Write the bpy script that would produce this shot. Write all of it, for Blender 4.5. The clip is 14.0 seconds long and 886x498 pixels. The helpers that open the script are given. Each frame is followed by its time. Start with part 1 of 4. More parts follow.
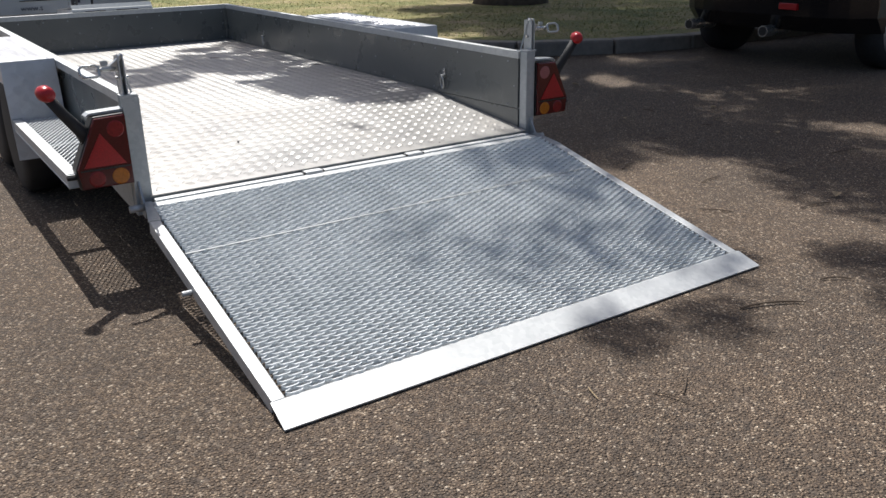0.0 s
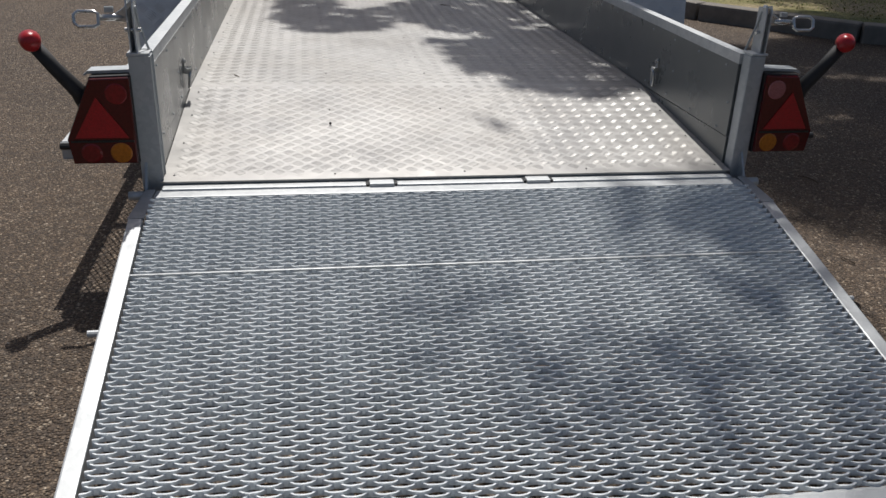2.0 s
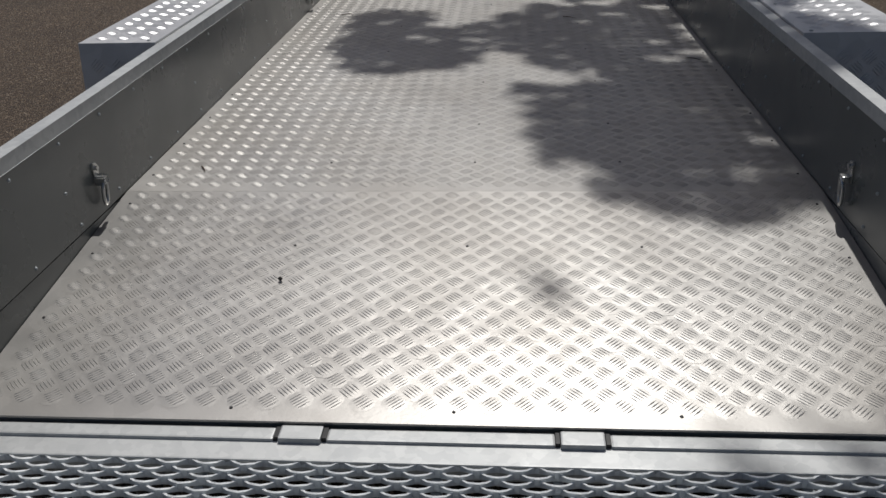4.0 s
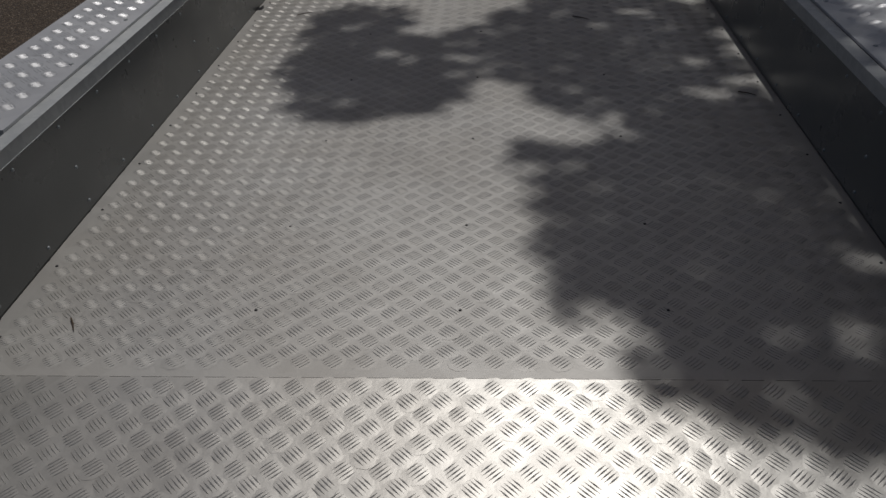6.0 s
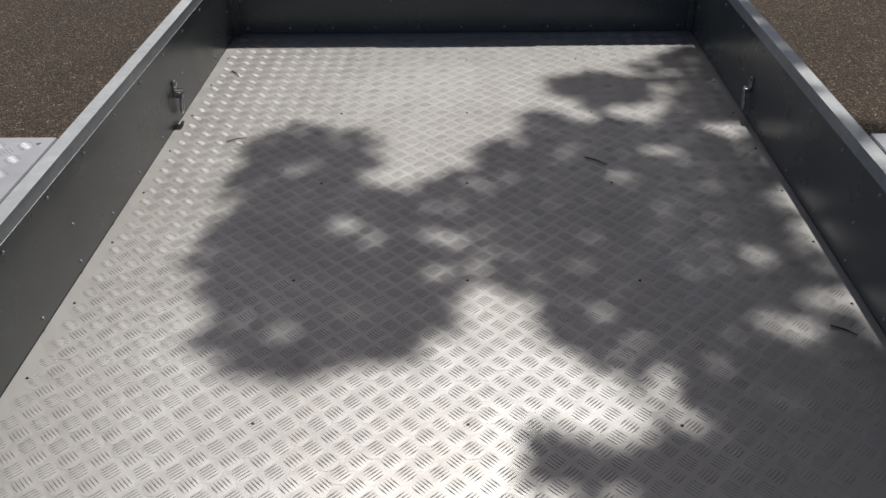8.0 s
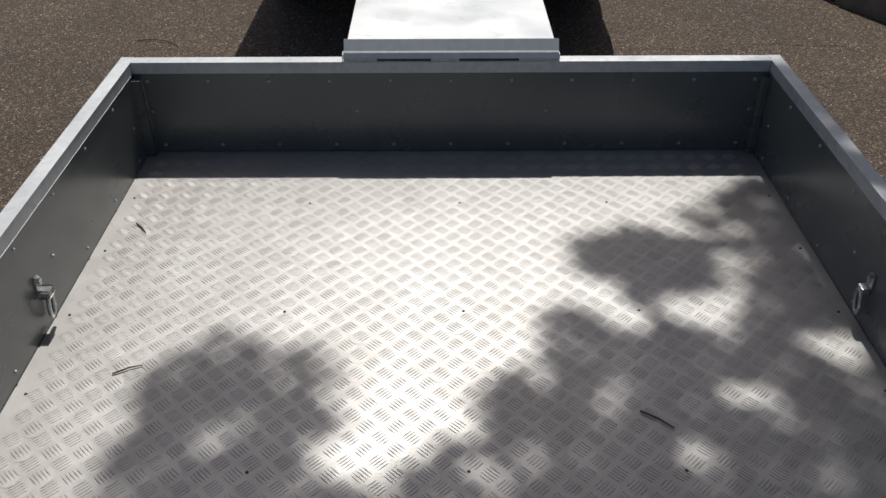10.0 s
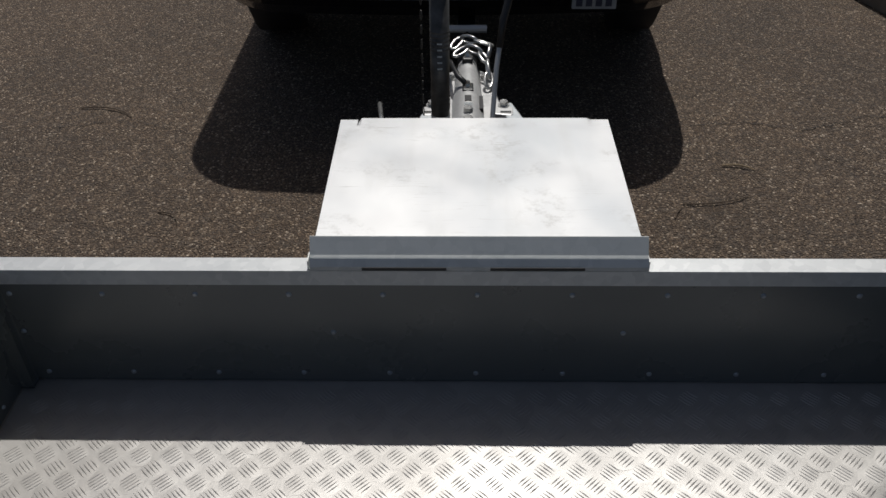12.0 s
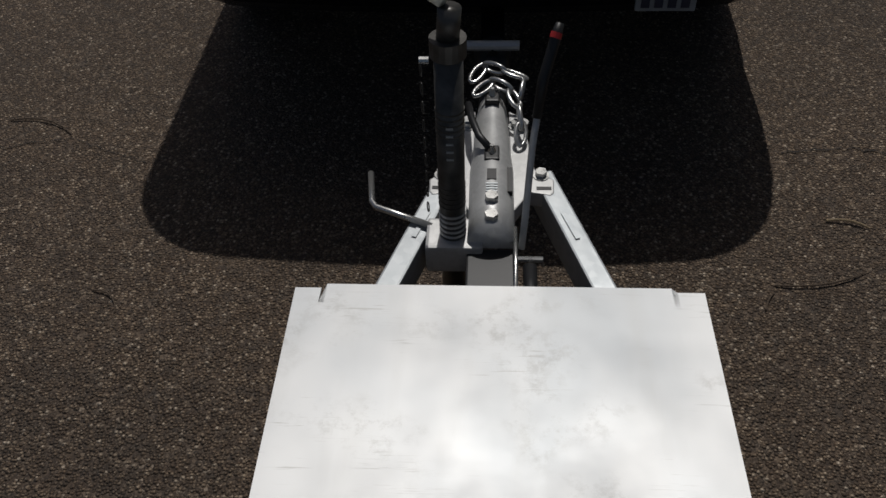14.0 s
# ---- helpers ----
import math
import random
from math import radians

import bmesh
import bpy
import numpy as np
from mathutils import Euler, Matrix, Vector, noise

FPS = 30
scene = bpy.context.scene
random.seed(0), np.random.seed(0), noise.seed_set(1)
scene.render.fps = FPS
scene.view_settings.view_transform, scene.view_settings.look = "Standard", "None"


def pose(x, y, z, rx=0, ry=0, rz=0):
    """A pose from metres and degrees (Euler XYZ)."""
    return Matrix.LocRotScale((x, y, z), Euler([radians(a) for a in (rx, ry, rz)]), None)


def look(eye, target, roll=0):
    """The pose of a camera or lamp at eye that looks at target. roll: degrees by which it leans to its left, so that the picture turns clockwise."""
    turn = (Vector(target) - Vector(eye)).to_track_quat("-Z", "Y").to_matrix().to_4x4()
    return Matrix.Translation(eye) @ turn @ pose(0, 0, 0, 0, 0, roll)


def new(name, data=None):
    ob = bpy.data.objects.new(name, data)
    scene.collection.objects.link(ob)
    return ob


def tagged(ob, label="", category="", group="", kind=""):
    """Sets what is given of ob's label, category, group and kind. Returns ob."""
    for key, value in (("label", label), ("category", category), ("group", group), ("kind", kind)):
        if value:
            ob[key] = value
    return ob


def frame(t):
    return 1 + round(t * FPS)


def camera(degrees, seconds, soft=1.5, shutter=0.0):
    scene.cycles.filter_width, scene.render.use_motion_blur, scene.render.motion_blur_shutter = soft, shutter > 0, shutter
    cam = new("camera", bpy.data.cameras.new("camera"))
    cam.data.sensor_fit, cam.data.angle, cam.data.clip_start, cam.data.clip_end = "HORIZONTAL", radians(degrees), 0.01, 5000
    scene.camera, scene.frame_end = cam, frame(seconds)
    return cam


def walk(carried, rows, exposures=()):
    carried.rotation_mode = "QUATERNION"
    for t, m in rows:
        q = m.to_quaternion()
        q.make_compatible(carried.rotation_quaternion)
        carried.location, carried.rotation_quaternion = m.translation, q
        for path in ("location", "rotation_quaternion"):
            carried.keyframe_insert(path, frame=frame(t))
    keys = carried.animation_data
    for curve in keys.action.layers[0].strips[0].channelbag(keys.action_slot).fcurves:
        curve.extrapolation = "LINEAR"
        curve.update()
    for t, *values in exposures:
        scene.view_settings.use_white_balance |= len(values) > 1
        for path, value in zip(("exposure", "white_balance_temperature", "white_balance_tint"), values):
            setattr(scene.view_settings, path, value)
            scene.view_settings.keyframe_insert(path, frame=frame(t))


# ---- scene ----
cam = camera(55.5, 14.0)
PATH = [
    (0, (-1.501, -2.793, 0.738), (-0.459, -1.238, 0.032), -0.9),
    (0.5, (-1.147, -2.799, 0.711), (-0.275, -1.189, -0.092), -1.0),
    (1, (-0.866, -2.628, 0.662), (-0.11, -1.0, -0.22), 1.0),
    (1.5, (-0.625, -2.43, 0.681), (-0.078, -0.714, -0.188), 1.4),
    (2, (-0.405, -2.198, 0.719), (-0.106, -0.404, -0.114), 2.0),
    (2.5, (-0.272, -1.867, 0.711), (-0.062, -0.073, -0.148), 2.4),
    (3, (-0.125, -1.559, 0.731), (-0.038, 0.234, -0.15), 1.4),
    (3.2, (-0.058, -1.434, 0.747), (-0.041, 0.36, -0.135), 0.7),
    (5.3, (0.158, -0.576, 0.832), (-0.071, 1.106, -0.227), -3.9),
    (5.5, (0.133, -0.488, 0.852), (-0.068, 1.188, -0.222), -3.9),
    (6, (0.102, -0.263, 0.878), (-0.051, 1.42, -0.192), -3.1),
    (6.5, (0.12, -0.044, 0.922), (-0.012, 1.631, -0.163), -1.9),
    (7, (0.129, 0.12, 0.957), (-0.011, 1.792, -0.131), -1.8),
    (7.5, (0.058, 0.377, 0.991), (-0.044, 2.049, -0.102), -1.4),
    (7.7, (0.036, 0.472, 1.016), (-0.045, 2.135, -0.093), -1.3),
    (9.8, (-0.02, 1.444, 1.08), (-0.016, 3.088, -0.059), -0.3),
    (10, (-0.023, 1.529, 1.1), (-0.022, 3.156, -0.063), -0.2),
    (10.5, (0.007, 1.782, 1.104), (-0.031, 3.399, -0.071), -0.5),
    (11, (-0.015, 2.025, 1.108), (-0.037, 3.634, -0.079), -0.6),
    (11.5, (-0.051, 2.265, 1.115), (-0.052, 3.86, -0.092), -0.3),
    (12, (-0.028, 2.478, 1.105), (-0.069, 4.06, -0.119), -0.8),
    (12.5, (-0.02, 2.671, 1.088), (-0.087, 4.217, -0.18), -1.3),
    (13, (-0.071, 2.895, 1.082), (-0.111, 4.38, -0.257), -1.5),
    (13.5, (-0.061, 3.078, 1.097), (-0.093, 4.511, -0.297), -1.0),
    (14, (-0.014, 3.262, 1.103), (-0.12, 4.659, -0.324), -2.4),
]
BED = 0.35  # height of the load bed over the road; the rows above count from the bed
walk(cam, [(t, look((e[0], e[1], e[2] + BED), (a[0], a[1], a[2] + BED), roll)) for t, e, a, roll in PATH],
     exposures=[(0, 0.5), (0.7, 0.3), (1.5, -0.02), (2.5, -0.3), (3.1, -0.45), (5.4, -1.68), (6.2, -1.78), (7.0, -0.9), (7.5, -0.78), (10.0, -0.28), (11.0, -0.72), (12.0, -0.66), (12.6, -0.6), (13.2, -1.2), (14.0, -1.32)])

# ---------------------------------------------------------------- light
SUN_TO = Vector((-0.06, -0.535, -1.0)).normalized()
world = bpy.data.worlds.new("sky")
scene.world = world
world.use_nodes = True
wn = world.node_tree.nodes
sky = wn.new("ShaderNodeTexSky")
sky.sky_type = 'NISHITA'
sky.sun_disc = False
sky.sun_elevation = math.asin(-SUN_TO.z)
sky.sun_rotation = math.atan2(-SUN_TO.x, -SUN_TO.y)
sky.air_density, sky.dust_density, sky.ozone_density = 0.85, 3.3, 0.7
world.node_tree.links.new(sky.outputs[0], wn["Background"].inputs[0])
wn["Background"].inputs[1].default_value = 0.078
sun = new("sun", bpy.data.lights.new("sun", 'SUN'))
sun.data.energy = 4.6
sun.data.angle = radians(0.55)
sun.data.color = (0.99, 0.97, 0.94)
sun.rotation_euler = SUN_TO.to_track_quat("-Z", "Y").to_euler()
sun.location = (3, 12, 20)


# ---------------------------------------------------------------- materials
def mat(name, base, rough=0.5, metal=0.0, spec=0.5):
    m = bpy.data.materials.new(name)
    m.use_nodes = True
    b = m.node_tree.nodes["Principled BSDF"]
    b.inputs["Base Color"].default_value = (*base, 1)
    b.inputs["Roughness"].default_value = rough
    b.inputs["Metallic"].default_value = metal
    b.inputs["Specular IOR Level"].default_value = spec
    return m, m.node_tree.nodes, m.node_tree.links, b


def coords(n, l, scale=1.0, stretch=(1, 1, 1)):
    tc = n.new("ShaderNodeTexCoord")
    mp = n.new("ShaderNodeMapping")
    mp.inputs["Scale"].default_value = [scale * s for s in stretch]
    l.new(tc.outputs["Object"], mp.inputs[0])
    return mp.outputs[0]


def noise_tex(n, l, vec, scale, detail=4.0, rough=0.55):
    t = n.new("ShaderNodeTexNoise")
    t.inputs["Scale"].default_value = scale
    t.inputs["Detail"].default_value = detail
    t.inputs["Roughness"].default_value = rough
    l.new(vec, t.inputs["Vector"])
    return t.outputs["Fac"]


def ramp(n, l, fac, stops):
    r = n.new("ShaderNodeValToRGB")
    while len(r.color_ramp.elements) < len(stops):
        r.color_ramp.elements.new(0.5)
    for e, (p, c) in zip(r.color_ramp.elements, stops):
        e.position = p
        e.color = (*c, 1) if len(c) == 3 else c
    l.new(fac, r.inputs[0])
    return r.outputs[0]


def mix(n, l, fac, a, b, mode='MIX'):
    m = n.new("ShaderNodeMix")
    m.data_type, m.blend_type = 'RGBA', mode
    if isinstance(fac, float):
        m.inputs[0].default_value = fac
    else:
        l.new(fac, m.inputs[0])
    for s, v in ((6, a), (7, b)):
        if isinstance(v, tuple):
            m.inputs[s].default_value = (*v, 1)
        else:
            l.new(v, m.inputs[s])
    return m.outputs[2]


def bump(n, l, b, height, strength, dist):
    k = n.new("ShaderNodeBump")
    k.inputs["Strength"].default_value = strength
    k.inputs["Distance"].default_value = dist
    l.new(height, k.inputs["Height"])
    l.new(k.outputs[0], b.inputs["Normal"])


def metal_mat(name, lo, hi, rough_lo, rough_hi, metal, spangle=60.0, blotch=3.0):
    m, n, l, b = mat(name, hi, 0.4, metal)
    v = coords(n, l)
    vo = n.new("ShaderNodeTexVoronoi")
    vo.inputs["Scale"].default_value = spangle
    l.new(v, vo.inputs["Vector"])
    fine = ramp(n, l, vo.outputs["Color"], [(0.2, lo), (0.8, hi)])
    big = ramp(n, l, noise_tex(n, l, v, blotch, 5), [(0.3, lo), (0.7, hi)])
    l.new(mix(n, l, 0.6, fine, big), b.inputs["Base Color"])
    g = noise_tex(n, l, v, blotch * 2.3, 6, 0.6)
    r = ramp(n, l, g, [(0.3, (rough_lo,) * 3), (0.7, (rough_hi,) * 3)])
    l.new(r, b.inputs["Roughness"])
    bump(n, l, b, noise_tex(n, l, v, 140, 3), 0.15, 0.001)
    return m


def dusty(m, tint, scale):
    """Adds a thin uneven film of pale dust to a metal."""
    n, l = m.node_tree.nodes, m.node_tree.links
    b = n["Principled BSDF"]
    v = coords(n, l)
    was = b.inputs["Base Color"].links[0].from_socket
    film = ramp(n, l, noise_tex(n, l, v, scale, 7, 0.62), [(0.42, (0.03,) * 3), (0.72, (0.4,) * 3)])
    l.new(mix(n, l, film, was, tint), b.inputs["Base Color"])
    met = ramp(n, l, noise_tex(n, l, v, scale, 7, 0.62), [(0.42, (0.62,) * 3), (0.72, (0.36,) * 3)])
    l.new(met, b.inputs["Metallic"])


GALV = metal_mat("galvanised steel", (0.41, 0.425, 0.43), (0.57, 0.58, 0.575), 0.42, 0.6, 0.4, 70, 4)
GALV_DULL = metal_mat("dull galvanised steel", (0.33, 0.355, 0.37), (0.46, 0.48, 0.49), 0.4, 0.58, 0.55, 70, 4)
GALV_MESH = metal_mat("galvanised mesh", (0.64, 0.67, 0.68), (0.82, 0.845, 0.85), 0.28, 0.42, 0.3, 40, 3)
ALU = metal_mat("aluminium tread plate", (0.37, 0.36, 0.345), (0.475, 0.465, 0.447), 0.45, 0.57, 0.7, 25, 1.6)
dusty(ALU, (0.40, 0.365, 0.32), 2.4)
# the floor plate again, slightly paler and glossier to strengthen the tail's glint
ALU_GLINT = metal_mat("tread plate, glossier for the tail glint", (0.38, 0.37, 0.355), (0.485, 0.475, 0.455), 0.35, 0.46, 0.7, 25, 1.6)
dusty(ALU_GLINT, (0.40, 0.365, 0.32), 2.4)
GUARD = metal_mat("bright mudguard tread plate", (0.52, 0.52, 0.53), (0.66, 0.66, 0.67), 0.36, 0.48, 0.45, 25, 2.5)


def lid_mat():
    m, n, l, b = mat("bare zinc sheet", (0.65, 0.65, 0.65), 0.4, 0.3)
    v = coords(n, l)
    warp = coords(n, l, 1.0, (1.0, 0.55, 1.0))
    base = ramp(n, l, noise_tex(n, l, warp, 5.5, 3, 0.45), [(0.32, (0.62, 0.64, 0.65)), (0.5, (0.75, 0.755, 0.75)), (0.68, (0.86, 0.86, 0.845))])
    wipe = noise_tex(n, l, coords(n, l, 1.0, (7.0, 1.4, 1.0)), 2.6, 4, 0.55)
    c = mix(n, l, ramp(n, l, wipe, [(0.5, (0, 0, 0)), (0.75, (0.35, 0.35, 0.35))]), base, (0.58, 0.58, 0.56))
    # fine scratches drawn along the sheet, in patches
    scr = noise_tex(n, l, coords(n, l, 1.0, (14.0, 260.0, 1.0)), 1.0, 3, 0.7)
    patch = ramp(n, l, noise_tex(n, l, v, 9.0, 3, 0.5), [(0.5, (0, 0, 0)), (0.66, (1, 1, 1))])
    marks = mix(n, l, 1.0, ramp(n, l, scr, [(0.6, (0, 0, 0)), (0.68, (0.6, 0.6, 0.6))]), patch, 'MULTIPLY')
    c = mix(n, l, marks, c, (0.42, 0.41, 0.38))
    grime = mix(n, l, 1.0, ramp(n, l, noise_tex(n, l, v, 38.0, 6, 0.75), [(0.48, (0, 0, 0)), (0.64, (0.36, 0.36, 0.36))]),
                ramp(n, l, noise_tex(n, l, v, 6.5, 2, 0.5), [(0.52, (0, 0, 0)), (0.62, (1, 1, 1))]), 'MULTIPLY')
    l.new(mix(n, l, grime, c, (0.36, 0.35, 0.32)), b.inputs["Base Color"])
    l.new(ramp(n, l, noise_tex(n, l, v, 7, 5), [(0.3, (0.42,) * 3), (0.7, (0.62,) * 3)]), b.inputs["Roughness"])
    bump(n, l, b, noise_tex(n, l, v, 6.0, 2), 0.12, 0.01)
    return m


LID_PAINT = lid_mat()
CAST = metal_mat("zinc plated casting", (0.42, 0.42, 0.415), (0.58, 0.58, 0.57), 0.38, 0.52, 0.35, 90, 8)
STRIP = metal_mat("weathered zinc strip", (0.58, 0.60, 0.575), (0.72, 0.73, 0.70), 0.45, 0.6, 0.12, 70, 6)
CHROME = metal_mat("bright zinc plating", (0.45, 0.45, 0.44), (0.6, 0.6, 0.58), 0.22, 0.36, 0.85, 90, 8)


def panel_mat():
    m, n, l, b = mat("grey resin faced board", (0.06, 0.07, 0.075), 0.42, 0.0, 0.9)
    v = coords(n, l)
    c = ramp(n, l, noise_tex(n, l, v, 2.2, 6, 0.6), [(0.3, (0.072, 0.080, 0.078)), (0.7, (0.105, 0.114, 0.110))])
    l.new(c, b.inputs["Base Color"])
    l.new(ramp(n, l, noise_tex(n, l, v, 6, 5), [(0.3, (0.24,) * 3), (0.75, (0.38,) * 3)]), b.inputs["Roughness"])
    bump(n, l, b, noise_tex(n, l, v, 260, 2), 0.12, 0.001)
    return m


PANEL = panel_mat()


def plain(name, base, rough=0.5, metal=0.0, grain=30.0, spread=0.25):
    m, n, l, b = mat(name, base, rough, metal)
    v = coords(n, l)
    c = ramp(n, l, noise_tex(n, l, v, grain, 5), [(0.25, tuple(k * (1 - spread) for k in base)), (0.75, tuple(min(1, k * (1 + spread)) for k in base))])
    l.new(c, b.inputs["Base Color"])
    bump(n, l, b, noise_tex(n, l, v, grain * 6, 3), 0.12, 0.001)
    return m


RUBBER = plain("black rubber", (0.018, 0.018, 0.019), 0.7)
BLACK = plain("black plastic", (0.012, 0.012, 0.013), 0.45)
OILED = plain("oily dark steel", (0.075, 0.072, 0.066), 0.38, 0.4, 40, 0.5)
DARK_STEEL = plain("plain dark steel", (0.06, 0.06, 0.062), 0.6, 0.3)
CAR_BLACK = plain("black car paint", (0.008, 0.008, 0.009), 0.18, 0.0, 5, 0.1)
CAR_SILVER = plain("silver car paint", (0.42, 0.44, 0.47), 0.3, 0.5, 5, 0.05)
GLASS_DARK = plain("dark tinted glass", (0.01, 0.011, 0.012), 0.06, 0.0, 3, 0.05)
RED_LENS = plain("red lamp lens", (0.075, 0.004, 0.005), 0.14, 0.0, 120, 0.2)
RED_REFLECT = plain("red reflector", (0.36, 0.010, 0.014), 0.28, 0.0, 300, 0.35)
RED_SOFT = plain("red lamp window", (0.2, 0.008, 0.010), 0.2, 0.0, 140, 0.3)
AMBER = plain("amber lens", (0.42, 0.13, 0.008), 0.2, 0.0, 150, 0.25)
LENS_SHEEN = plain("red lens paled by a reflection", (0.30, 0.10, 0.10), 0.2, 0.0, 200, 0.2)
INK = plain("dark lettering", (0.03, 0.035, 0.06), 0.5)
WHITE_TAPE = plain("cream grip tape", (0.75, 0.73, 0.62), 0.5)
STICKER = plain("white number plate", (0.3, 0.32, 0.32), 0.35)
ROD_RED = plain("red grip mark", (0.5, 0.03, 0.03), 0.4)
WOOD = plain("dead twig bark", (0.085, 0.06, 0.04), 0.85, 0, 90)
STRAW = plain("pale dry straw", (0.28, 0.21, 0.125), 0.8, 0, 90)
TAR = plain("dark crack filler", (0.016, 0.014, 0.013), 0.9)
STONE = plain("dark pebble", (0.04, 0.037, 0.033), 0.8, 0, 90)
ALLOY = plain("silver alloy", (0.5, 0.5, 0.51), 0.3, 0.7)


def asphalt_mat():
    m, n, l, b = mat("chip seal asphalt", (0.05, 0.045, 0.04), 0.85)
    v = coords(n, l)
    vo = n.new("ShaderNodeTexVoronoi")
    vo.inputs["Scale"].default_value = 135.0
    l.new(v, vo.inputs["Vector"])
    vo2 = n.new("ShaderNodeTexVoronoi")
    vo2.inputs["Scale"].default_value = 330.0
    l.new(v, vo2.inputs["Vector"])
    stops = [(0.0, (0.036, 0.026, 0.018)), (0.46, (0.100, 0.071, 0.048)), (0.70, (0.205, 0.152, 0.106)), (0.83, (0.42, 0.34, 0.25)), (0.93, (0.80, 0.71, 0.58))]
    chips = mix(n, l, 0.35, ramp(n, l, vo.outputs["Color"], stops), ramp(n, l, vo2.outputs["Color"], stops))
    gap = ramp(n, l, vo.outputs["Distance"], [(0.25, (1.15, 1.15, 1.15)), (0.6, (0.5, 0.48, 0.47))])
    c = mix(n, l, 1.0, chips, gap, 'MULTIPLY')
    patch = ramp(n, l, noise_tex(n, l, v, 1.1, 6, 0.65), [(0.3, (0.72, 0.69, 0.67)), (0.7, (1.2, 1.12, 1.04))])
    c = mix(n, l, 1.0, c, patch, 'MULTIPLY')
    c = mix(n, l, ramp(n, l, noise_tex(n, l, v, 22, 3), [(0.45, (0, 0, 0)), (0.8, (0.5, 0.5, 0.5))]), c, (0.06, 0.05, 0.042))
    l.new(c, b.inputs["Base Color"])
    inv = ramp(n, l, vo.outputs["Distance"], [(0.0, (1, 1, 1)), (0.7, (0, 0, 0))])
    bump(n, l, b, inv, 1.0, 0.009)
    return m


def grass_mat(name, a, c2):
    m, n, l, b = mat(name, a, 0.8)
    oi = n.new("ShaderNodeNewGeometry")
    l.new(ramp(n, l, oi.outputs["Random Per Island"], [(0.0, a), (1.0, c2)]), b.inputs["Base Color"])
    b.inputs["Subsurface Weight"].default_value = 0.0
    return m


ASPHALT = asphalt_mat()
GRASS = grass_mat("grass blades", (0.12, 0.145, 0.03), (0.36, 0.33, 0.12))
LEAF = grass_mat("tree leaves", (0.03, 0.06, 0.015), (0.09, 0.13, 0.04))
BARK = plain("grey brown bark", (0.10, 0.075, 0.055), 0.9, 0, 9, 0.5)


def verge_mat():
    m, n, l, b = mat("mown verge turf", (0.2, 0.2, 0.08), 0.95)
    v = coords(n, l)
    big = ramp(n, l, noise_tex(n, l, v, 1.3, 6, 0.65), [(0.32, (0.10, 0.13, 0.03)), (0.52, (0.25, 0.22, 0.085)), (0.7, (0.40, 0.31, 0.19))])
    fine = ramp(n, l, noise_tex(n, l, v, 60, 3), [(0.3, (0.45,) * 3), (0.7, (1.25,) * 3)])
    l.new(mix(n, l, 1.0, big, fine, 'MULTIPLY'), b.inputs["Base Color"])
    bump(n, l, b, noise_tex(n, l, v, 70, 3), 0.8, 0.02)
    return m


SOIL = verge_mat()
KERB = plain("kerb concrete", (0.19, 0.17, 0.145), 0.85, 0, 12, 0.25)


# ---------------------------------------------------------------- shape helpers
def part(name, bm, material, parent=None, label="", smooth=False):
    """One bmesh as one mesh object under a thing or a part."""
    me = bpy.data.meshes.new(name)
    bm.normal_update()
    bm.to_mesh(me)
    bm.free()
    me.materials.append(material)
    if smooth:
        me.polygons.foreach_set("use_smooth", [True] * len(me.polygons))
    ob = new(name, me)
    ob.parent = parent
    if label:
        tagged(ob, label)
    return ob


def mesh_part(name, verts, faces, material, parent=None, label="", kind=""):
    me = bpy.data.meshes.new(name)
    me.from_pydata(verts, [], faces)
    me.update()
    me.materials.append(material)
    ob = new(name, me)
    ob.parent = parent
    return tagged(ob, label, kind=kind)


def thing(name, label, category, group=""):
    return tagged(new(name), label, category, group)


def box(x0, x1, y0, y1, z0, z1, bev=0.0, bm=None):
    bm = bm or bmesh.new()
    vs = bmesh.ops.create_cube(bm, size=1.0)["verts"]
    for v in vs:
        v.co = Vector(((x0 + x1) / 2 + v.co.x * (x1 - x0), (y0 + y1) / 2 + v.co.y * (y1 - y0), (z0 + z1) / 2 + v.co.z * (z1 - z0)))
    if bev:
        es = list({e for v in vs for e in v.link_edges})
        bmesh.ops.bevel(bm, geom=es, offset=bev, segments=2, affect='EDGES', profile=0.6)
    return bm


def prism(poly, axis, lo, hi, bev=0.0):
    """A flat outline (pairs in the two other axes) drawn out along an axis."""
    bm = bmesh.new()
    def at(p, h):
        return {"x": (h, p[0], p[1]), "y": (p[0], h, p[1]), "z": (p[0], p[1], h)}[axis]
    a = [bm.verts.new(at(p, lo)) for p in poly]
    c = [bm.verts.new(at(p, hi)) for p in poly]
    bm.faces.new(a)
    bm.faces.new(c[::-1])
    k = len(poly)
    for i in range(k):
        bm.faces.new((a[i], c[i], c[(i + 1) % k], a[(i + 1) % k]))
    bmesh.ops.recalc_face_normals(bm, faces=bm.faces)
    if bev:
        bmesh.ops.bevel(bm, geom=list(bm.edges), offset=bev, segments=2, affect='EDGES', profile=0.6)
    return bm


